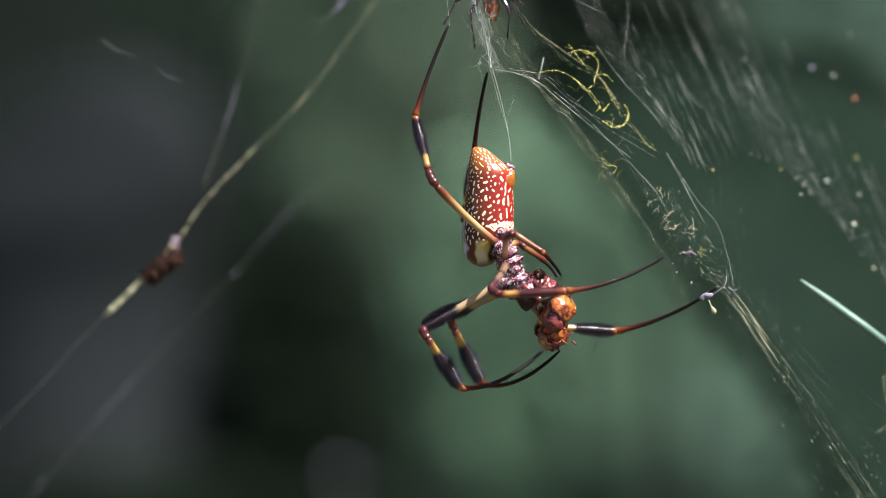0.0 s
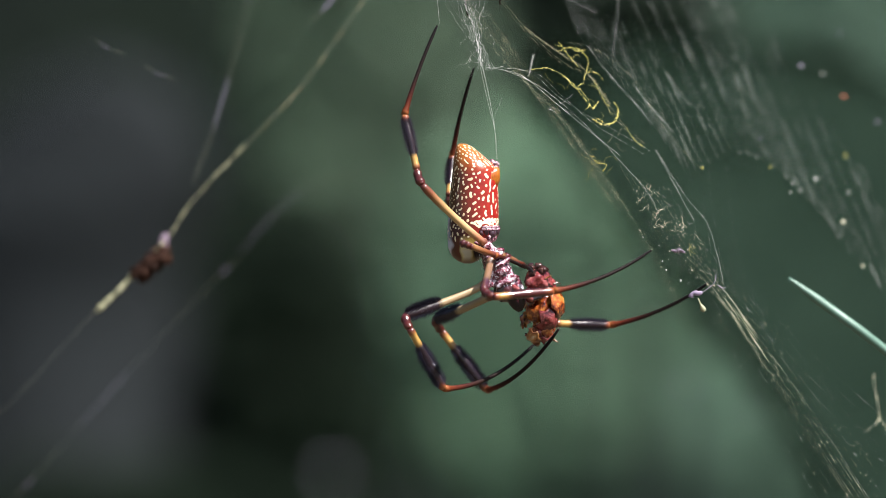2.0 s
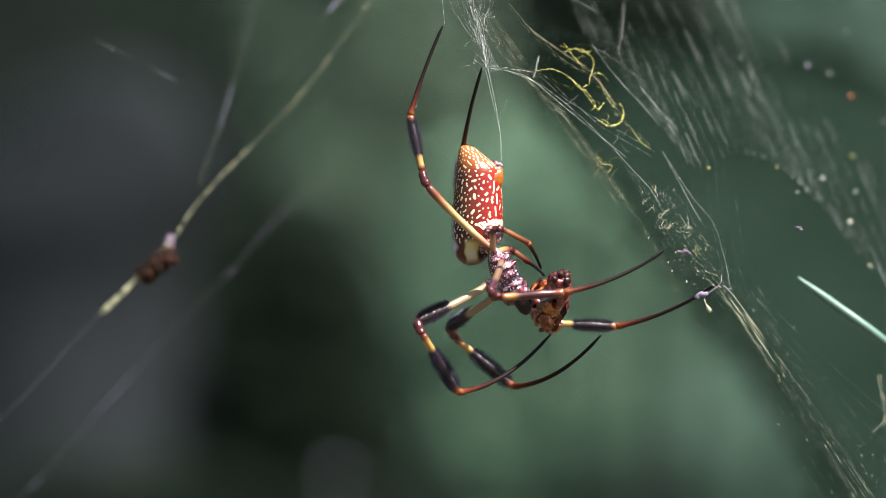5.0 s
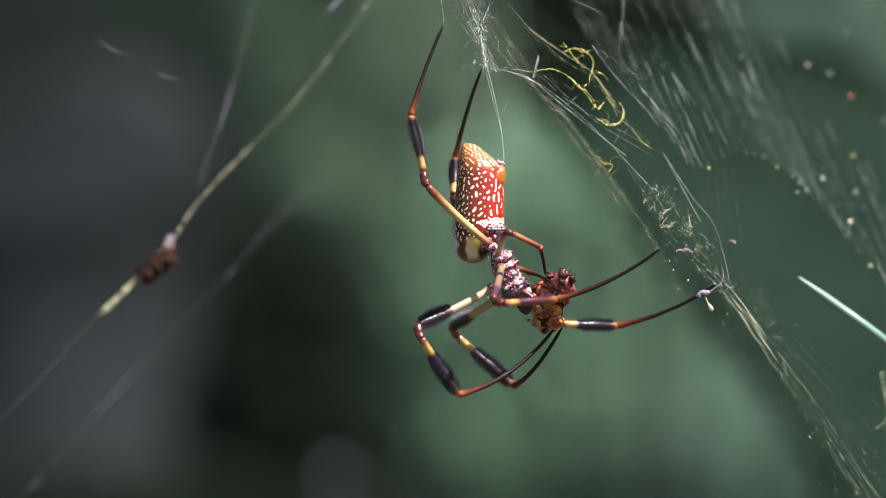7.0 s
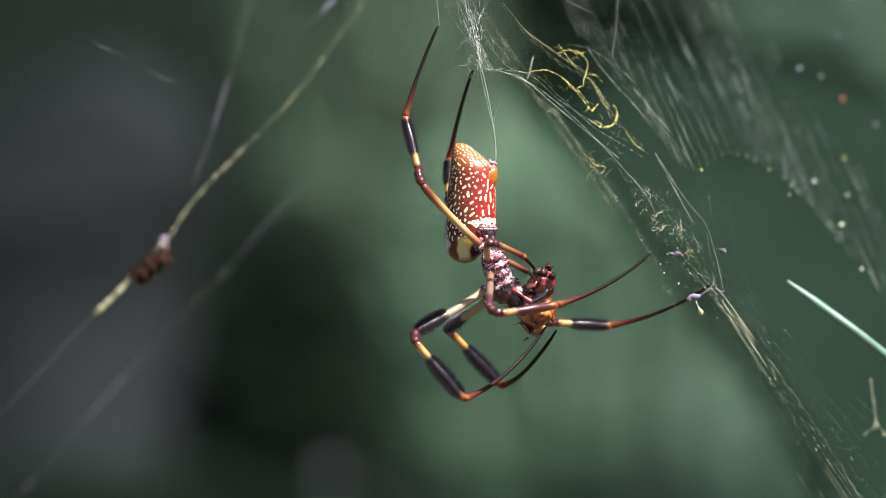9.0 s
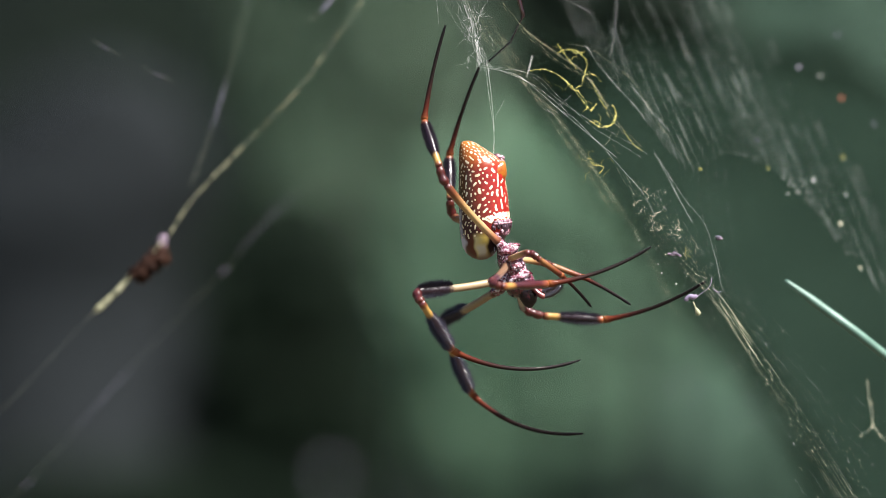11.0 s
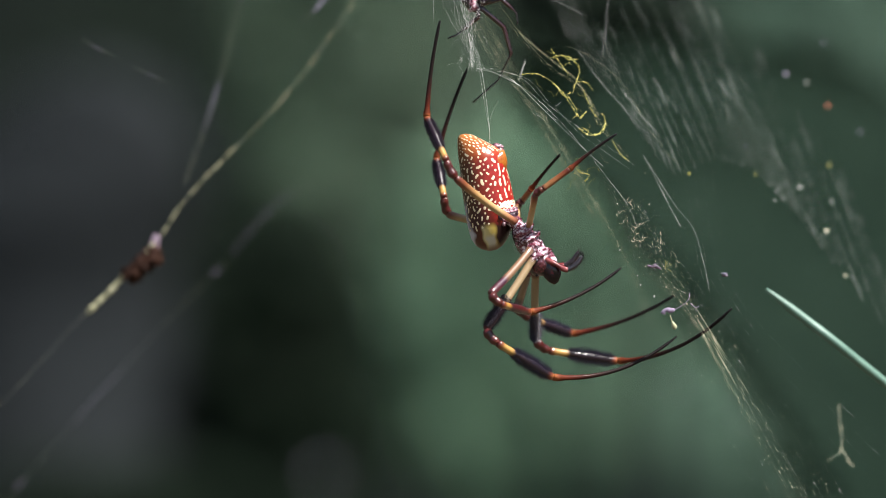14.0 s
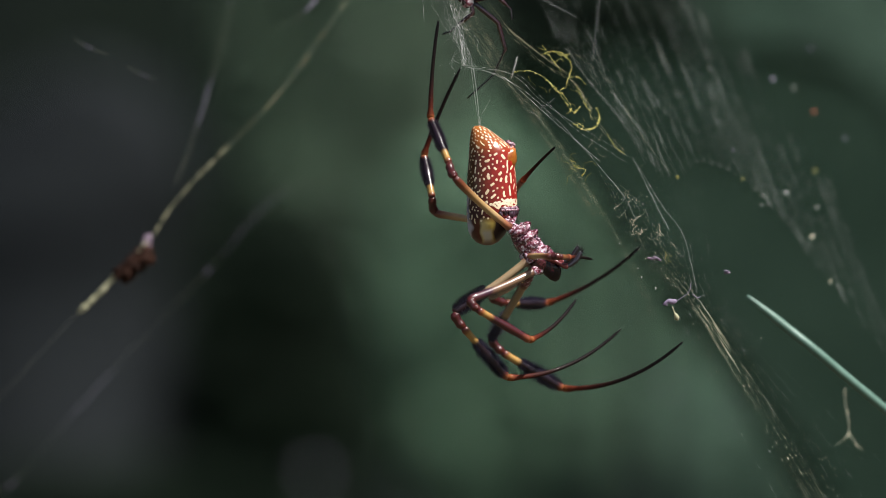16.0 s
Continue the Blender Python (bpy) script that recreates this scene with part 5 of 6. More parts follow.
def motions():
# joint steps begin
    step("body", 0.00, (876, 428, 0), (913, 538, 0), (837, 258, 0), (839, 468, 0))
    step("body", 1.50, (869, 438, 0), (914, 538, 0), (829, 258, 0), (832, 469, 0))
    step("body", 2.50, (867, 441, 0), (912, 536, 0), (827, 256, 0), (829, 469, 0))
    step("body", 3.50, (864, 446, 0), (909, 531, 0), (821, 260, 0), (828, 471, 0))
    step("body", 7.00, (875, 440, 0), (920, 545, 0), (829, 253, 0), (831, 466, 0))
    step("body", 8.00, (866, 440, 0), (910, 540, 0), (826, 252, 0), (828, 465, 0))
    step("body", 9.00, (868, 440, 0), (915, 545, 0), (825, 253, 0), (826, 466, 0))
    step("body", 11.30, (902, 427, 0), (942, 537, 0), (837, 252, 0), (864, 462, 0))
    step("body", 11.50, (902, 437, 0), (947, 542, 0), (818, 272, 0), (857, 474, 0))
    step("body", 12.00, (918, 432, 0), (973, 532, 0), (808, 294, 0), (879, 480, 0))
    step("body", 12.50, (932, 420, 0), (989, 506, 0), (829, 280, 0), (885, 474, 0))
    step("body", 13.00, (931, 431, 0), (976, 526, 0), (831, 263, 0), (886, 467, 0))
    step("body", 13.50, (935, 422, 0), (990, 512, 0), (838, 254, 0), (888, 459, 0))
    step("body", 14.00, (935, 396, 0), (990, 486, 0), (845, 238, 0), (892, 443, 0))
    step("body", 14.50, (942, 390, 0), (1002, 476, 0), (854, 224, 0), (890, 430, 0))
    step("body", 15.00, (937, 396, 0), (992, 491, 0), (867, 221, 0), (884, 433, 0))
    step("body", 15.50, (944, 402, 0), (1004, 492, 0), (876, 224, 0), (896, 434, 0))
    step("body", 16.00, (944, 397, 0), (1004, 482, 0), (885, 224, 0), (897, 437, 0))
    step("L1", 0.00, (876, 498, -16), (739, 578, -49), (748, 598, -72), (806, 686, 4), (961, 610, 178))
    step("L1", 0.50, (875, 503, -16), (730, 579, -16), (738, 601, -38), (817, 695, 5), (942, 625, 204))
    step("L1", 1.00, (872, 506, -16), (727, 572, -45), (735, 594, -67), (801, 690, -10), (947, 611, 171))
    step("L1", 1.50, (869, 508, -16), (731, 573, -71), (737, 595, -93), (799, 695, -38), (954, 613, 133))
    step("L1", 2.00, (869, 506, -16), (726, 562, -68), (734, 584, -89), (793, 690, -43), (959, 608, 118))
    step("L1", 2.50, (862, 506, -16), (727, 566, -82), (734, 591, -101), (785, 691, -36), (962, 601, 108))
    step("L1", 3.00, (863, 504, -16), (734, 570, -88), (742, 592, -110), (801, 693, -54), (978, 598, 87))
    step("L1", 3.50, (859, 501, -16), (742, 573, -102), (751, 593, -125), (792, 693, -53), (979, 576, 54))
    step("L1", 4.20, (860, 504, -16), (733, 566, -95), (742, 589, -116), (792, 696, -61), (975, 588, 61))
    step("L1", 6.30, (870, 508, -16), (748, 576, -98), (756, 598, -120), (837, 691, -79), (968, 599, 107))
    step("L1", 7.00, (868, 512, -16), (740, 575, -93), (745, 598, -114), (810, 698, -63), (985, 577, 59))
    step("L1", 7.50, (866, 510, -16), (740, 572, -95), (746, 597, -114), (816, 697, -71), (976, 580, 73))
    step("L1", 8.00, (862, 512, -16), (734, 570, -97), (740, 597, -113), (812, 692, -63), (964, 585, 97))
    step("L1", 8.50, (862, 510, -16), (722, 564, -77), (730, 588, -97), (800, 696, -73), (968, 584, 64))
    step("L1", 9.00, (867, 515, -16), (745, 587, -95), (745, 605, -121), (830, 705, -121), (975, 580, 32))
    step("L1", 11.30, (892, 499, -16), (752, 512, -96), (760, 532, -120), (812, 612, -32), (1042, 644, 46))
    step("L1", 11.50, (902, 502, -16), (769, 547, -97), (782, 574, -108), (870, 639, -38), (1104, 622, 33))
    step("L1", 12.00, (948, 497, -16), (848, 604, -85), (873, 630, -85), (993, 659, -45), (1198, 542, 21))
    step("L1", 12.50, (962, 486, -16), (879, 616, -66), (897, 640, -74), (1005, 678, -13), (1217, 600, 82))
    step("L1", 13.00, (946, 491, -16), (811, 581, -16), (826, 606, -29), (889, 696, 40), (1111, 706, 143))
    step("L1", 13.50, (960, 482, -16), (888, 612, -80), (915, 640, -80), (1023, 670, -15), (1243, 592, 60))
    step("L1", 14.00, (970, 456, -16), (885, 584, -67), (905, 608, -74), (1003, 669, -14), (1225, 596, 59))
    step("L1", 14.50, (976, 440, -16), (890, 572, -54), (910, 600, -54), (998, 660, 21), (1222, 596, 93))
    step("L1", 15.00, (977, 446, -16), (892, 586, -16), (912, 611, -16), (1012, 683, 25), (1247, 599, 25))
    step("L1", 15.50, (979, 477, -16), (884, 592, -79), (906, 620, -79), (1019, 684, -73), (1202, 580, 52))
    step("L1", 16.00, (974, 462, -16), (842, 555, -29), (864, 590, -29), (942, 677, 28), (1144, 582, 129))
    step("L2", 0.00, (886, 468, -18), (859, 510, -154), (876, 520, -171), (991, 514, -171), (1163, 454, -89))
    step("L2", 1.50, (884, 463, -18), (867, 518, -151), (884, 528, -168), (989, 518, -122), (1164, 443, -61))
    step("L2", 2.50, (872, 461, -18), (862, 516, -152), (877, 528, -169), (987, 518, -137), (1157, 451, -56))
    step("L2", 3.50, (884, 461, -18), (862, 508, -153), (879, 521, -168), (999, 511, -168), (1164, 453, -71))
    step("L2", 7.00, (888, 470, -18), (873, 530, -149), (890, 537, -168), (985, 530, -103), (1165, 442, -103))
    step("L2", 8.00, (874, 480, -18), (870, 535, -152), (890, 537, -169), (990, 522, -114), (1164, 445, -55))
    step("L2", 9.00, (878, 485, -18), (875, 545, -150), (895, 555, -163), (995, 540, -108), (1160, 450, -40))
    step("L2", 11.30, (912, 472, -18), (880, 497, -157), (897, 505, -175), (977, 502, -93), (1162, 439, -50))
    step("L2", 11.50, (917, 472, -18), (867, 517, -146), (884, 522, -165), (962, 520, -81), (1144, 450, -37))
    step("L2", 12.00, (938, 467, -18), (870, 534, -127), (893, 542, -136), (958, 547, -42), (1133, 459, -1))
    step("L2", 12.50, (952, 466, -18), (879, 546, -114), (897, 554, -131), (962, 558, -37), (1127, 468, 33))
    step("L2", 13.00, (946, 471, -18), (881, 549, -122), (901, 557, -136), (961, 561, -38), (1128, 471, 25))
    step("L2", 13.50, (955, 467, -18), (882, 542, -118), (902, 554, -130), (960, 560, -31), (1125, 472, 40))
    step("L2", 14.00, (965, 441, -18), (893, 521, -115), (913, 541, -115), (963, 554, -12), (1127, 474, 69))
    step("L2", 14.50, (972, 430, -18), (900, 516, -111), (918, 528, -126), (970, 544, -25), (1132, 470, 67))
    step("L2", 15.00, (967, 441, -18), (890, 523, -109), (917, 539, -109), (972, 564, -12), (1144, 521, 81))
    step("L2", 15.50, (974, 457, -18), (864, 514, -93), (884, 532, -93), (976, 582, -46), (1074, 467, 85))
    step("L2", 16.00, (984, 482, -18), (869, 532, -91), (884, 550, -102), (976, 604, -59), (1059, 532, 108))
    step("L3", 0.00, (884, 454, -18), (886, 416, -82), (901, 412, -91), (953, 446, -91), (984, 486, 0))
    step("L3", 1.50, (884, 448, -18), (822, 435, -56), (836, 443, -64), (884, 458, -35), (944, 475, 48))
    step("L3", 2.50, (862, 456, -18), (837, 431, -83), (852, 431, -93), (892, 449, -55), (937, 481, 33))
    step("L3", 3.50, (864, 441, -18), (849, 413, -85), (866, 409, -89), (909, 431, -57), (949, 471, 30))
    step("L3", 7.00, (880, 455, -18), (893, 412, -77), (905, 413, -90), (955, 437, -73), (965, 485, 19))
    step("L3", 8.00, (870, 458, -18), (836, 450, -84), (850, 455, -95), (900, 475, -74), (960, 500, 8))
    step("L3", 9.00, (872, 460, -18), (872, 432, -86), (890, 432, -86), (935, 453, -57), (965, 490, 36))
    step("L3", 11.30, (917, 462, -18), (957, 452, -79), (972, 462, -79), (1012, 492, -50), (1072, 552, 10))
    step("L3", 11.50, (922, 462, -18), (977, 457, -67), (992, 465, -73), (1037, 497, -55), (1120, 557, -37))
    step("L3", 12.00, (943, 452, -18), (968, 429, -84), (988, 427, -84), (1043, 435, -67), (1113, 442, 9))
    step("L3", 12.50, (925, 416, -18), (967, 402, -78), (982, 398, -87), (1002, 394, -32), (1095, 388, 14))
    step("L3", 13.00, (921, 411, -18), (956, 404, -83), (969, 403, -95), (981, 401, -39), (1074, 397, 8))
    step("L3", 13.50, (945, 422, -18), (960, 367, -65), (972, 357, -74), (1030, 320, -74), (1112, 277, -27))
    step("L3", 14.00, (960, 406, -18), (972, 346, -60), (985, 336, -67), (1033, 301, -67), (1117, 238, -67))
    step("L3", 14.50, (962, 406, -18), (1002, 346, -35), (1014, 336, -44), (1064, 306, -44), (1154, 256, -29))
    step("L3", 15.00, (962, 416, -18), (997, 373, -67), (1012, 371, -77), (1067, 374, -59), (1157, 391, -9))
    step("L3", 15.50, (964, 442, -18), (914, 422, -69), (929, 430, -75), (984, 450, -75), (1044, 472, 7))
    step("L3", 16.00, (974, 457, -18), (1014, 457, -80), (1029, 457, -90), (1044, 458, -34), (1087, 461, 60))
    step("L4", 0.00, (871, 430, -16), (764, 328, -82), (749, 300, -73), (726, 206, -44), (784, 46, -19))
    step("L4", 1.50, (874, 433, -16), (759, 333, -71), (749, 306, -55), (726, 208, -38), (784, 48, -13))
    step("L4", 2.50, (867, 441, -16), (755, 329, -50), (745, 303, -32), (724, 206, -9), (782, 48, 27))
    step("L4", 3.50, (872, 449, -16), (754, 329, -16), (744, 301, -2), (724, 206, 30), (783, 46, 52))
    step("L4", 7.00, (870, 435, -16), (757, 330, -65), (750, 305, -45), (727, 205, -45), (784, 47, -8))
    step("L4", 8.00, (866, 438, -16), (752, 328, -50), (750, 303, -29), (726, 205, -12), (784, 47, 23))
    step("L4", 9.00, (862, 435, -16), (758, 328, -79), (750, 300, -64), (727, 207, -29), (785, 47, -4))
    step("L4", 11.30, (900, 432, -16), (807, 330, -101), (792, 292, -101), (765, 212, -44), (802, 44, -44))
    step("L4", 11.50, (904, 432, -16), (809, 330, -99), (797, 296, -99), (767, 212, -49), (795, 44, -25))
    step("L4", 12.00, (918, 427, -16), (821, 327, -99), (806, 295, -99), (775, 212, -48), (800, 42, -40))
    step("L4", 12.50, (932, 420, -16), (825, 326, -92), (809, 296, -92), (774, 208, -52), (800, 40, -26))
    step("L4", 13.00, (931, 431, -16), (824, 336, -92), (809, 301, -92), (771, 211, -63), (799, 41, -63))
    step("L4", 13.50, (935, 417, -16), (826, 322, -89), (813, 292, -85), (774, 209, -40), (801, 40, -23))
    step("L4", 14.00, (940, 396, -16), (831, 316, -105), (815, 286, -105), (780, 209, -48), (804, 36, -48))
    step("L4", 14.50, (940, 390, -16), (830, 316, -108), (818, 292, -88), (784, 208, -40), (806, 36, -40))
    step("L4", 15.00, (932, 396, -16), (832, 316, -115), (822, 291, -96), (789, 211, -42), (807, 39, -42))
    step("L4", 15.50, (949, 402, -16), (849, 320, -114), (836, 292, -102), (804, 217, -41), (814, 40, -41))
    step("L4", 16.00, (944, 407, -16), (844, 317, -106), (834, 292, -87), (801, 212, -33), (815, 40, -33))
    step("R1", 0.00, (881, 514, 16), (786, 554, 141), (796, 584, 153), (846, 682, 229), (981, 620, 34))
    step("R1", 0.50, (880, 520, 16), (785, 569, 138), (795, 590, 161), (851, 690, 231), (1004, 597, 63))
    step("R1", 1.00, (880, 523, 16), (780, 568, 135), (791, 590, 157), (861, 686, 219), (1000, 600, 37))
    step("R1", 1.50, (879, 528, 16), (779, 575, 134), (789, 593, 160), (864, 693, 209), (1002, 581, 40))
    step("R1", 2.00, (879, 526, 16), (779, 568, 136), (791, 590, 158), (875, 700, 158), (998, 586, -21))
    step("R1", 2.50, (877, 526, 16), (787, 576, 141), (800, 596, 164), (877, 693, 215), (997, 581, 33))
    step("R1", 3.00, (878, 523, 16), (787, 574, 140), (800, 597, 160), (884, 695, 196), (1001, 570, 20))
    step("R1", 3.50, (874, 521, 16), (794, 576, 146), (814, 601, 154), (897, 694, 203), (1059, 596, 47))
    step("R1", 4.20, (874, 523, 16), (792, 577, 145), (806, 601, 163), (915, 691, 163), (1092, 598, 21))
    step("R1", 6.30, (885, 523, 16), (798, 576, 142), (810, 600, 161), (908, 690, 177), (996, 590, -29))
    step("R1", 7.00, (885, 525, 16), (800, 575, 145), (810, 597, 167), (915, 688, 167), (995, 580, -38))
    step("R1", 7.50, (882, 525, 16), (796, 572, 145), (810, 595, 164), (916, 683, 164), (992, 575, -42))
    step("R1", 8.00, (874, 525, 16), (780, 572, 139), (792, 590, 163), (872, 685, 212), (994, 560, 40))
    step("R1", 8.50, (874, 524, 16), (780, 564, 142), (794, 588, 158), (890, 686, 158), (978, 590, -50))
    step("R1", 9.00, (875, 530, 16), (800, 580, 151), (810, 590, 180), (900, 685, 209), (995, 585, 7))
    step("R1", 11.30, (892, 517, 16), (792, 572, 131), (807, 617, 131), (852, 710, 216), (1052, 777, 92))
    step("R1", 11.50, (907, 522, 16), (810, 597, 122), (837, 617, 122), (947, 682, 162), (1157, 612, 57))
    step("R1", 12.00, (953, 512, 16), (893, 637, 100), (918, 652, 115), (1046, 676, 147), (1178, 604, -47))
    step("R1", 12.50, (957, 500, 16), (897, 626, 100), (922, 646, 108), (1037, 700, 149), (1260, 658, 57))
    step("R1", 13.00, (951, 521, 16), (881, 616, 127), (901, 636, 144), (1021, 688, 173), (1206, 576, 58))
    step("R1", 13.50, (960, 502, 16), (900, 627, 100), (928, 652, 100), (1005, 709, 193), (1210, 682, 62))
    step("R1", 14.00, (973, 481, 16), (973, 606, 119), (997, 623, 134), (1123, 641, 176), (1322, 546, 69))
    step("R1", 14.50, (972, 460, 16), (932, 600, 87), (952, 618, 106), (1058, 676, 166), (1270, 600, 72))
    step("R1", 15.00, (972, 461, 16), (912, 601, 71), (932, 626, 79), (1017, 691, 160), (1237, 664, 55))
    step("R1", 15.50, (969, 492, 16), (904, 592, 126), (924, 624, 126), (1034, 690, 164), (1247, 604, 79))
    step("R1", 16.00, (969, 502, 16), (907, 602, 127), (929, 627, 127), (1039, 692, 168), (1249, 607, 74))
    step("R2", 0.00, (901, 498, 18), (951, 558, 134), (991, 586, 134), (1096, 586, 167), (1271, 502, 119))
    step("R2", 1.50, (909, 503, 18), (959, 563, 134), (999, 580, 134), (1099, 580, 180), (1272, 500, 119))
    step("R2", 2.50, (907, 501, 18), (957, 561, 134), (997, 578, 134), (1097, 579, 180), (1270, 501, 117))
    step("R2", 3.50, (899, 501, 18), (944, 561, 136), (984, 576, 136), (1094, 581, 136), (1272, 501, 92))
    step("R2", 7.00, (910, 510, 18), (960, 565, 137), (1000, 575, 137), (1100, 577, 182), (1278, 497, 139))
    step("R2", 8.00, (910, 510, 18), (950, 560, 142), (990, 577, 142), (1094, 580, 175), (1274, 500, 141))
    step("R2", 9.00, (910, 520, 18), (960, 565, 141), (995, 572, 145), (1095, 577, 191), (1275, 500, 150))
    step("R2", 11.30, (932, 512, 18), (937, 547, 153), (972, 562, 153), (1087, 569, 153), (1267, 497, 104))
    step("R2", 11.50, (942, 512, 18), (940, 550, 153), (967, 577, 153), (1074, 584, 177), (1255, 505, 146))
    step("R2", 12.00, (953, 522, 18), (953, 567, 151), (973, 590, 170), (1078, 605, 199), (1251, 505, 190))
    step("R2", 12.50, (962, 500, 18), (955, 572, 138), (977, 590, 160), (1072, 608, 213), (1252, 514, 213))
    step("R2", 13.00, (961, 521, 18), (954, 571, 149), (976, 586, 173), (1074, 606, 219), (1246, 513, 177))
    step("R2", 13.50, (965, 512, 18), (945, 572, 143), (965, 579, 172), (1055, 600, 232), (1235, 517, 205))
    step("R2", 14.00, (960, 481, 18), (940, 546, 140), (965, 566, 157), (1040, 593, 233), (1225, 521, 208))
    step("R2", 14.50, (962, 470, 18), (942, 556, 127), (960, 564, 158), (1028, 592, 240), (1212, 546, 180))
    step("R2", 15.00, (957, 481, 18), (927, 526, 147), (957, 528, 167), (1052, 518, 221), (1217, 413, 180))
    step("R2", 15.50, (959, 472, 18), (919, 522, 142), (949, 534, 158), (1014, 537, 247), (1184, 434, 225))
    step("R2", 16.00, (959, 497, 18), (907, 527, 144), (934, 539, 165), (1009, 539, 246), (1176, 437, 204))
    step("R3", 0.00, (881, 438, 18), (906, 428, 87), (921, 438, 87), (951, 458, 41), (976, 488, -55))
    step("R3", 1.50, (884, 453, 18), (904, 453, 89), (919, 458, 98), (939, 468, 44), (959, 483, -57))
    step("R3", 2.50, (877, 451, 18), (897, 456, 89), (907, 461, 103), (927, 473, 50), (947, 486, -51))
    step("R3", 3.50, (869, 441, 18), (894, 426, 86), (909, 431, 95), (929, 451, 44), (954, 481, -52))
    step("R3", 7.00, (885, 460, 18), (905, 470, 89), (915, 475, 103), (935, 482, 49), (975, 500, -46))
    step("R3", 8.00, (884, 455, 18), (910, 460, 87), (920, 465, 102), (950, 480, 54), (990, 510, -37))
    step("R3", 9.00, (885, 450, 18), (898, 458, 90), (907, 462, 105), (940, 480, 61), (955, 492, -41))
    step("R3", 11.30, (917, 462, 18), (977, 467, 61), (997, 472, 61), (1052, 492, 61), (1140, 542, 37))
    step("R3", 11.50, (922, 457, 18), (982, 458, 61), (1012, 464, 61), (1057, 480, 28), (1097, 504, -65))
    step("R3", 12.00, (953, 457, 18), (1018, 445, 51), (1033, 444, 61), (1083, 442, 32), (1183, 438, 4))
    step("R3", 12.50, (957, 450, 18), (1002, 446, 77), (1017, 444, 86), (1065, 448, 54), (1160, 452, 12))
    step("R3", 13.00, (961, 451, 18), (1006, 441, 76), (1019, 441, 88), (1061, 446, 49), (1154, 454, 3))
    step("R3", 13.50, (965, 442, 18), (1015, 432, 72), (1028, 432, 84), (1080, 437, 59), (1170, 450, 8))
    step("R3", 14.00, (940, 391, 18), (940, 366, 88), (950, 356, 99), (965, 336, 46), (1015, 276, -22))
    step("R3", 14.50, (942, 390, 18), (938, 350, 80), (948, 338, 89), (962, 322, 35), (1024, 266, -26))
    step("R3", 15.00, (937, 386, 18), (940, 351, 83), (950, 339, 92), (962, 326, 37), (1014, 273, -36))
    step("R3", 15.50, (939, 387, 18), (942, 352, 83), (954, 337, 83), (969, 322, 29), (1016, 269, -47))
    step("R3", 16.00, (944, 387, 18), (944, 352, 83), (951, 337, 90), (964, 322, 36), (1020, 264, -30))
    step("R4", 0.00, (861, 438, 16), (816, 394, 129), (815, 368, 108), (829, 284, 134), (854, 124, 76))
    step("R4", 1.50, (854, 433, 16), (812, 383, 128), (805, 353, 117), (812, 278, 166), (849, 123, 101))
    step("R4", 2.50, (847, 431, 16), (809, 381, 130), (804, 351, 117), (810, 279, 171), (847, 121, 114))
    step("R4", 3.50, (849, 441, 16), (814, 401, 135), (812, 376, 113), (822, 286, 113), (851, 124, 63))
    step("R4", 7.00, (850, 430, 16), (812, 375, 127), (803, 345, 117), (806, 280, 179), (852, 122, 129))
    step("R4", 8.00, (844, 430, 16), (804, 380, 129), (800, 345, 129), (804, 285, 196), (850, 120, 178))
    step("R4", 9.00, (850, 430, 16), (810, 375, 127), (804, 345, 114), (806, 280, 177), (847, 122, 122))
    step("R4", 11.30, (882, 412, 16), (814, 387, 124), (809, 357, 111), (807, 277, 152), (862, 117, 121))
    step("R4", 11.50, (897, 432, 16), (814, 390, 107), (810, 352, 107), (807, 272, 148), (854, 120, 83))
    step("R4", 12.00, (903, 422, 16), (825, 362, 101), (819, 337, 80), (819, 272, 143), (855, 117, 77))
    step("R4", 12.50, (917, 410, 16), (829, 356, 94), (825, 330, 73), (825, 268, 138), (858, 118, 61))
    step("R4", 13.00, (916, 411, 16), (831, 391, 112), (828, 361, 99), (824, 266, 99), (856, 119, 16))
    step("R4", 13.50, (880, 402, 16), (823, 387, 132), (818, 357, 119), (816, 277, 160), (857, 119, 106))
    step("R4", 14.00, (895, 401, 16), (818, 381, 119), (811, 351, 107), (797, 281, 162), (853, 119, 148))
    step("R4", 14.50, (908, 400, 16), (804, 378, 92), (800, 350, 74), (784, 278, 125), (856, 118, 125))
    step("R4", 15.00, (897, 396, 16), (800, 373, 99), (794, 351, 76), (782, 273, 119), (854, 119, 93))
    step("R4", 15.50, (904, 397, 16), (809, 377, 102), (804, 352, 82), (791, 277, 130), (856, 120, 103))
    step("R4", 16.00, (909, 397, 16), (809, 380, 97), (804, 352, 81), (789, 277, 128), (854, 122, 91))
# joint steps end
    times = sorted({k * 0.5 for k in range(19)} | {9.0 + k * 0.25 for k in range(29)})
    bodies = {t: between("body", t) for t in times}
    frames_ = {t: along(bodies[t][0], bodies[t][1], (1, 0, 0.6)) for t in times}
    walk(spider, [(t, frames_[t]) for t in times])
    walk(abdomen, [(t, frames_[t].inverted() @ Matrix.Translation((0, 0.0035, 0)) @ along(bodies[t][2], bodies[t][3], (1, 0, 0))) for t in times])
    for name, segments in SEGMENTS.items():
        rows = [[] for _ in segments]
        for t in times:
            joints = between(name, t)
            p = joints[0]
            for k, length in enumerate(LENGTHS[name]):
                q = p + (joints[k + 1] - p).normalized() * length * U
                rows[k].append((t, frames_[t].inverted() @ along(p, q, BENDS[name])))
                p = q
        for segment, row in zip(segments, rows):
            walk(segment, row)
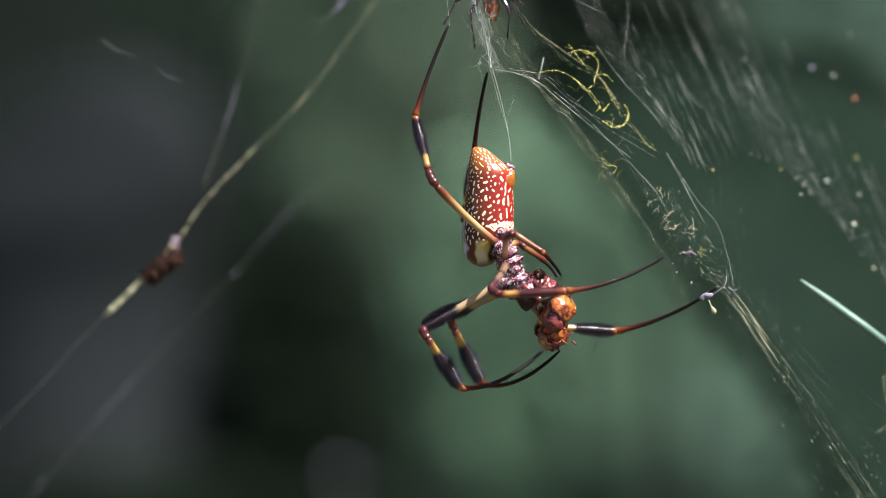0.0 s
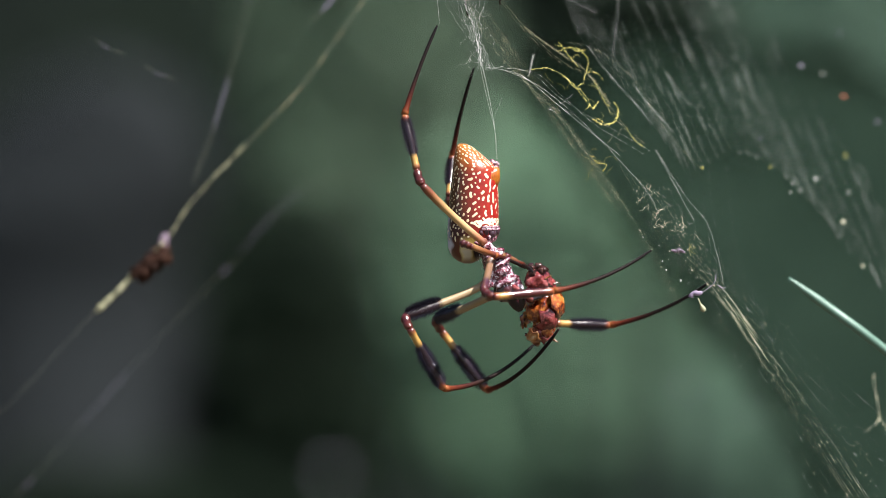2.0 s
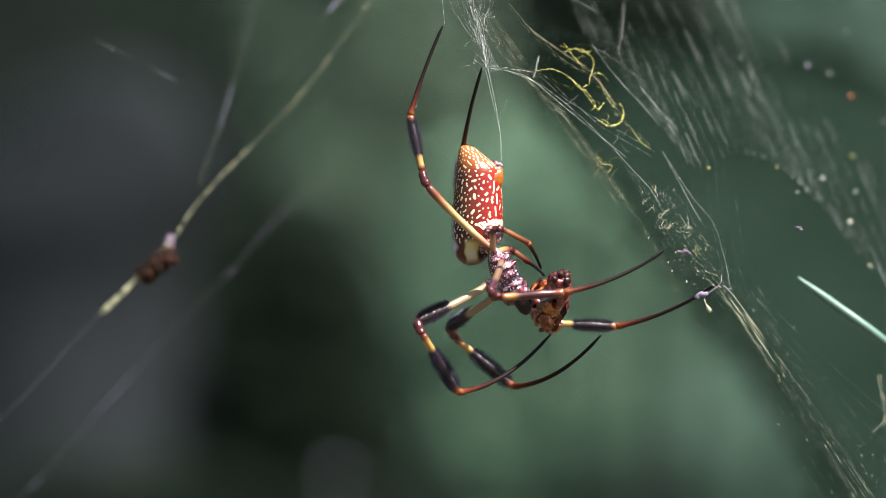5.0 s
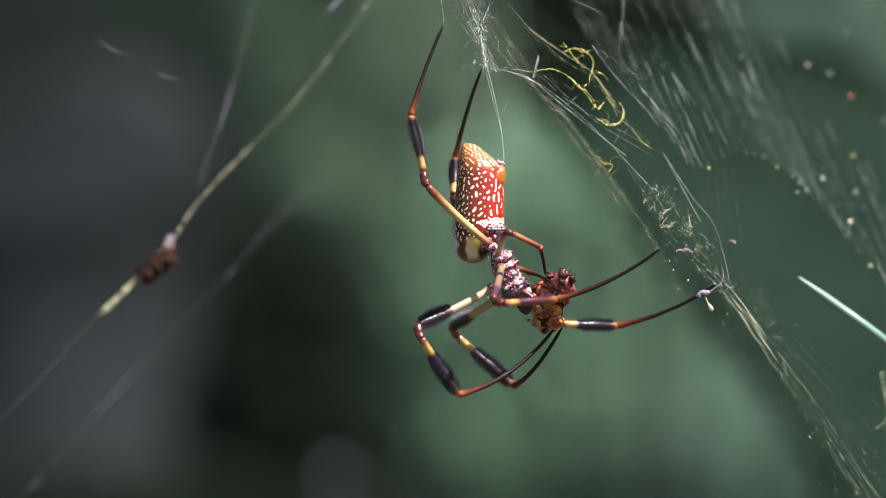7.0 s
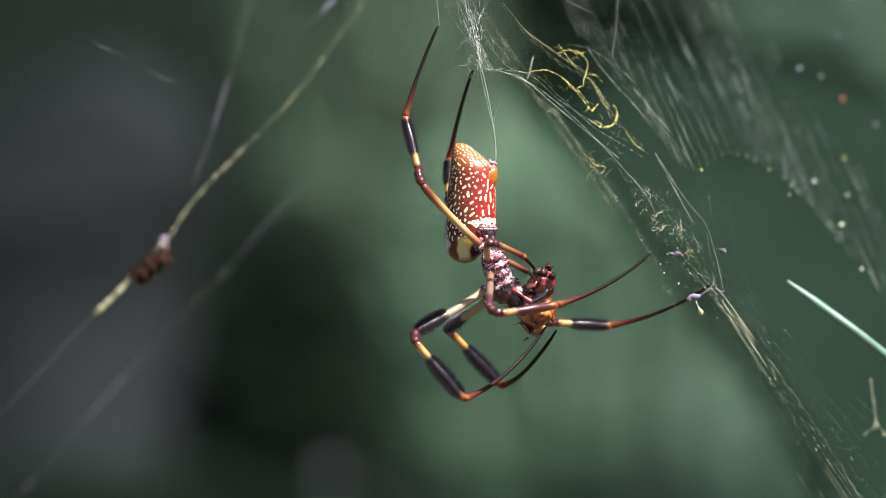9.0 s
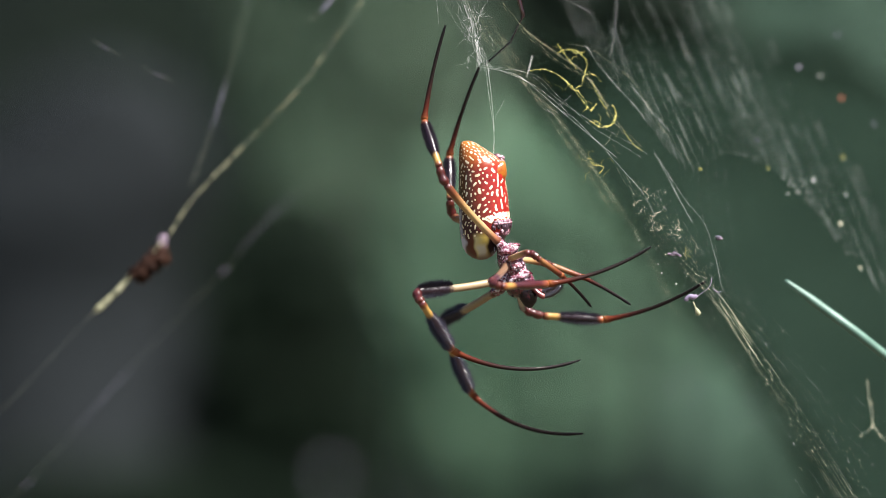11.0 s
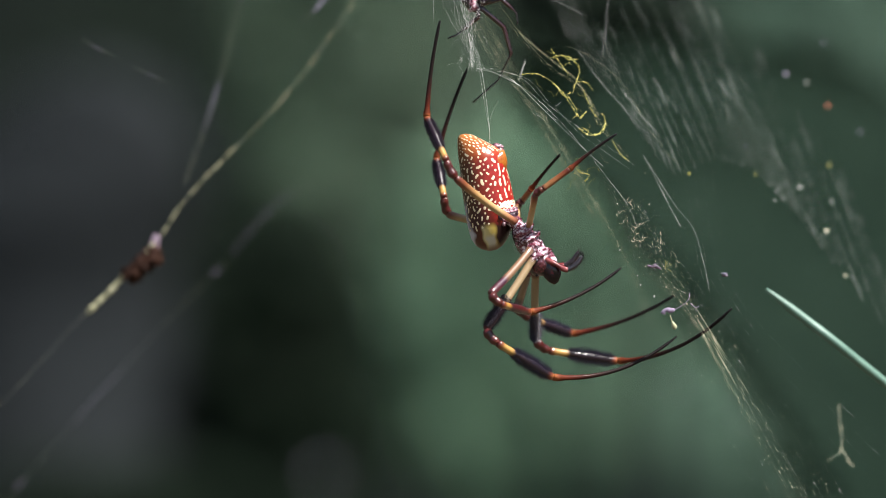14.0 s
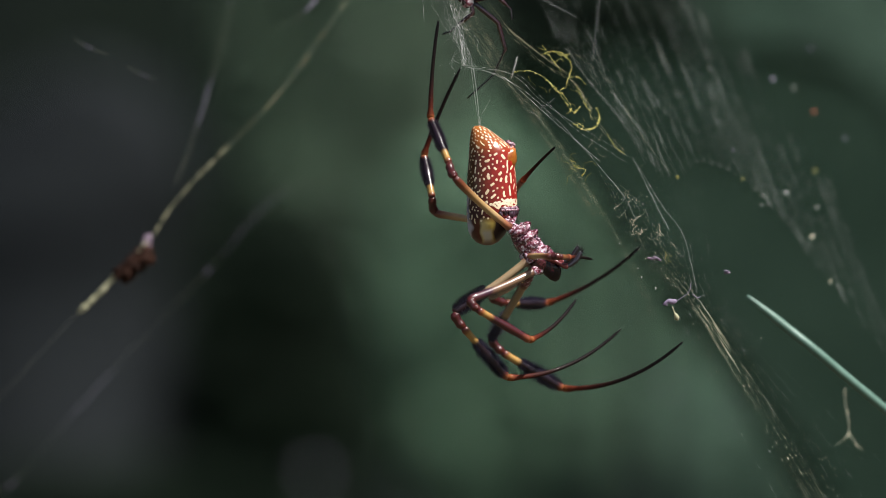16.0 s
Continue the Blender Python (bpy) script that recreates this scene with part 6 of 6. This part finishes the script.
    # the web swings slowly as the spider shifts its weight
    sway = ((0, .1), (1, .1), (2, .14), (3, .18), (4, .12), (6.5, -.05), (7, 0), (8, .09), (9, .19), (11.5, .22), (12, .29), (12.5, .41), (13, .47), (13.5, .57), (14, .62), (14.5, .65), (15, .75), (15.5, .93), (16, 1.0))
    walk(web, [(t, Matrix.Translation(at(*PIVOT)) @ pose(0, 0, 0, 0, 2.6 * s, 2.0 * s)) for t, s in sway])
    pull = ((0, .5), (0.5, .6), (1, .1), (1.5, .1), (2, .6), (2.5, .75), (3, 1.2), (3.5, .7), (4, .75), (6.5, 0), (7, 0), (8, .35), (8.5, .8), (9, 1.0), (11.5, 1.8), (12, 2.7), (12.5, 4.1), (13, 4.2), (13.5, 4.4), (14, 5.1), (14.5, 4.75), (15, 2.8), (15.5, 2.65), (16, 2.75))
    walk(edge, [(t, Matrix.Translation(at(*PIVOT)) @ pose(0, 0, 0, 0, a, 0)) for t, a in pull])
    tip = at(1412, 491, 0.03)
    walk(blade, [(t, Matrix.Translation(tip + Vector((-52 * s * U, 0, -36 * s * U))) @ pose(0, 0, 0, 0, 3 * s, 0)) for t, s in sway])
    # the prey is turned over and over, then let go
    prey_rows = ((0, 966, 547, 0, -10, 0), (1.5, 968, 542, 5, 0, 20), (2.5, 964, 540, 15, 5, 45), (3.5, 974, 527, 42, 12, 80), (5, 974, 530, 42, 10, 120), (7, 974, 532, 45, 12, 160), (8, 954, 545, 35, -12, 200),
                 (9.2, 964, 537, 45, 10, 235), (9.9, 966, 548, 45, 25, 250), (10.1, 970, 2200, 50, 45, 265))
    rows = [(t, Matrix.Translation(at(x, y, 0.004)) @ pose(0, 0, 0, tilt, lean, 0) @ pose(0, 0, 0, 0, 0, spin)) for t, x, y, tilt, lean, spin in prey_rows]
    walk(prey, rows + [(t, pose(0.025, 0.004, 0.02, 80, 60, 265)) for t in (10.45, 16)])
    walk(second, [(t, Matrix.Translation(at(x, y, 0.01)) @ pose(0, 0, 0, 0, r, 0)) for t, x, y, r in ((0, 854, -37, 172), (0.3, 852, -48, 172), (0.6, 850, -66, 172), (1.0, 852, -84, 172), (2, 855, -90, 170), (3.5, 858, -96, 160), (4.5, 860, -118, 140), (7, 858, -150, 80), (9.2, 862, -165, 20), (10.5, 880, -80, 0), (11.3, 866, -30, 0), (11.5, 880, -15, 0), (12, 891, -13, 0), (12.5, 866, 10, 0), (13, 864, -4, 0), (14, 862, 14, 0), (14.5, 862, 18, 0), (16, 866, 8, 0))])
    walk(gnat, [(t, Matrix.Translation(at(x, y, 0.012))) for t, x, y in ((0, 1660, 370), (2.7, 1590, 385), (3.5, 1451, 398), (4.2, 1420, 400), (6.3, 1350, 425), (7, 1297, 430), (8, 1292, 380), (9, 1290, 445), (11.3, 1282, 414), (11.5, 1250, 405), (12, 1253, 459), (12.5, 1297, 493), (13, 1311, 551), (14, 1308, 489), (14.5, 1287, 478), (15.5, 1301, 479), (16, 1326, 485))])
    anchor = at(877, 122, 0.002)
    walk(line, [(t, along(anchor + Vector((slip * U, 0, 0)), at(x, y, 0.006), (1, 0, 0))) for t, x, y, slip in ((0, 897, 292, -14), (1.5, 890, 288, -14), (3.5, 884, 290, -14), (7, 892, 288, -14), (9.2, 887, 290, -14), (11.5, 883, 290, 0), (12.5, 882, 288, 0), (13.5, 890, 270, 0), (14.5, 886, 245, 0), (16, 884, 250, 0))])


motions()
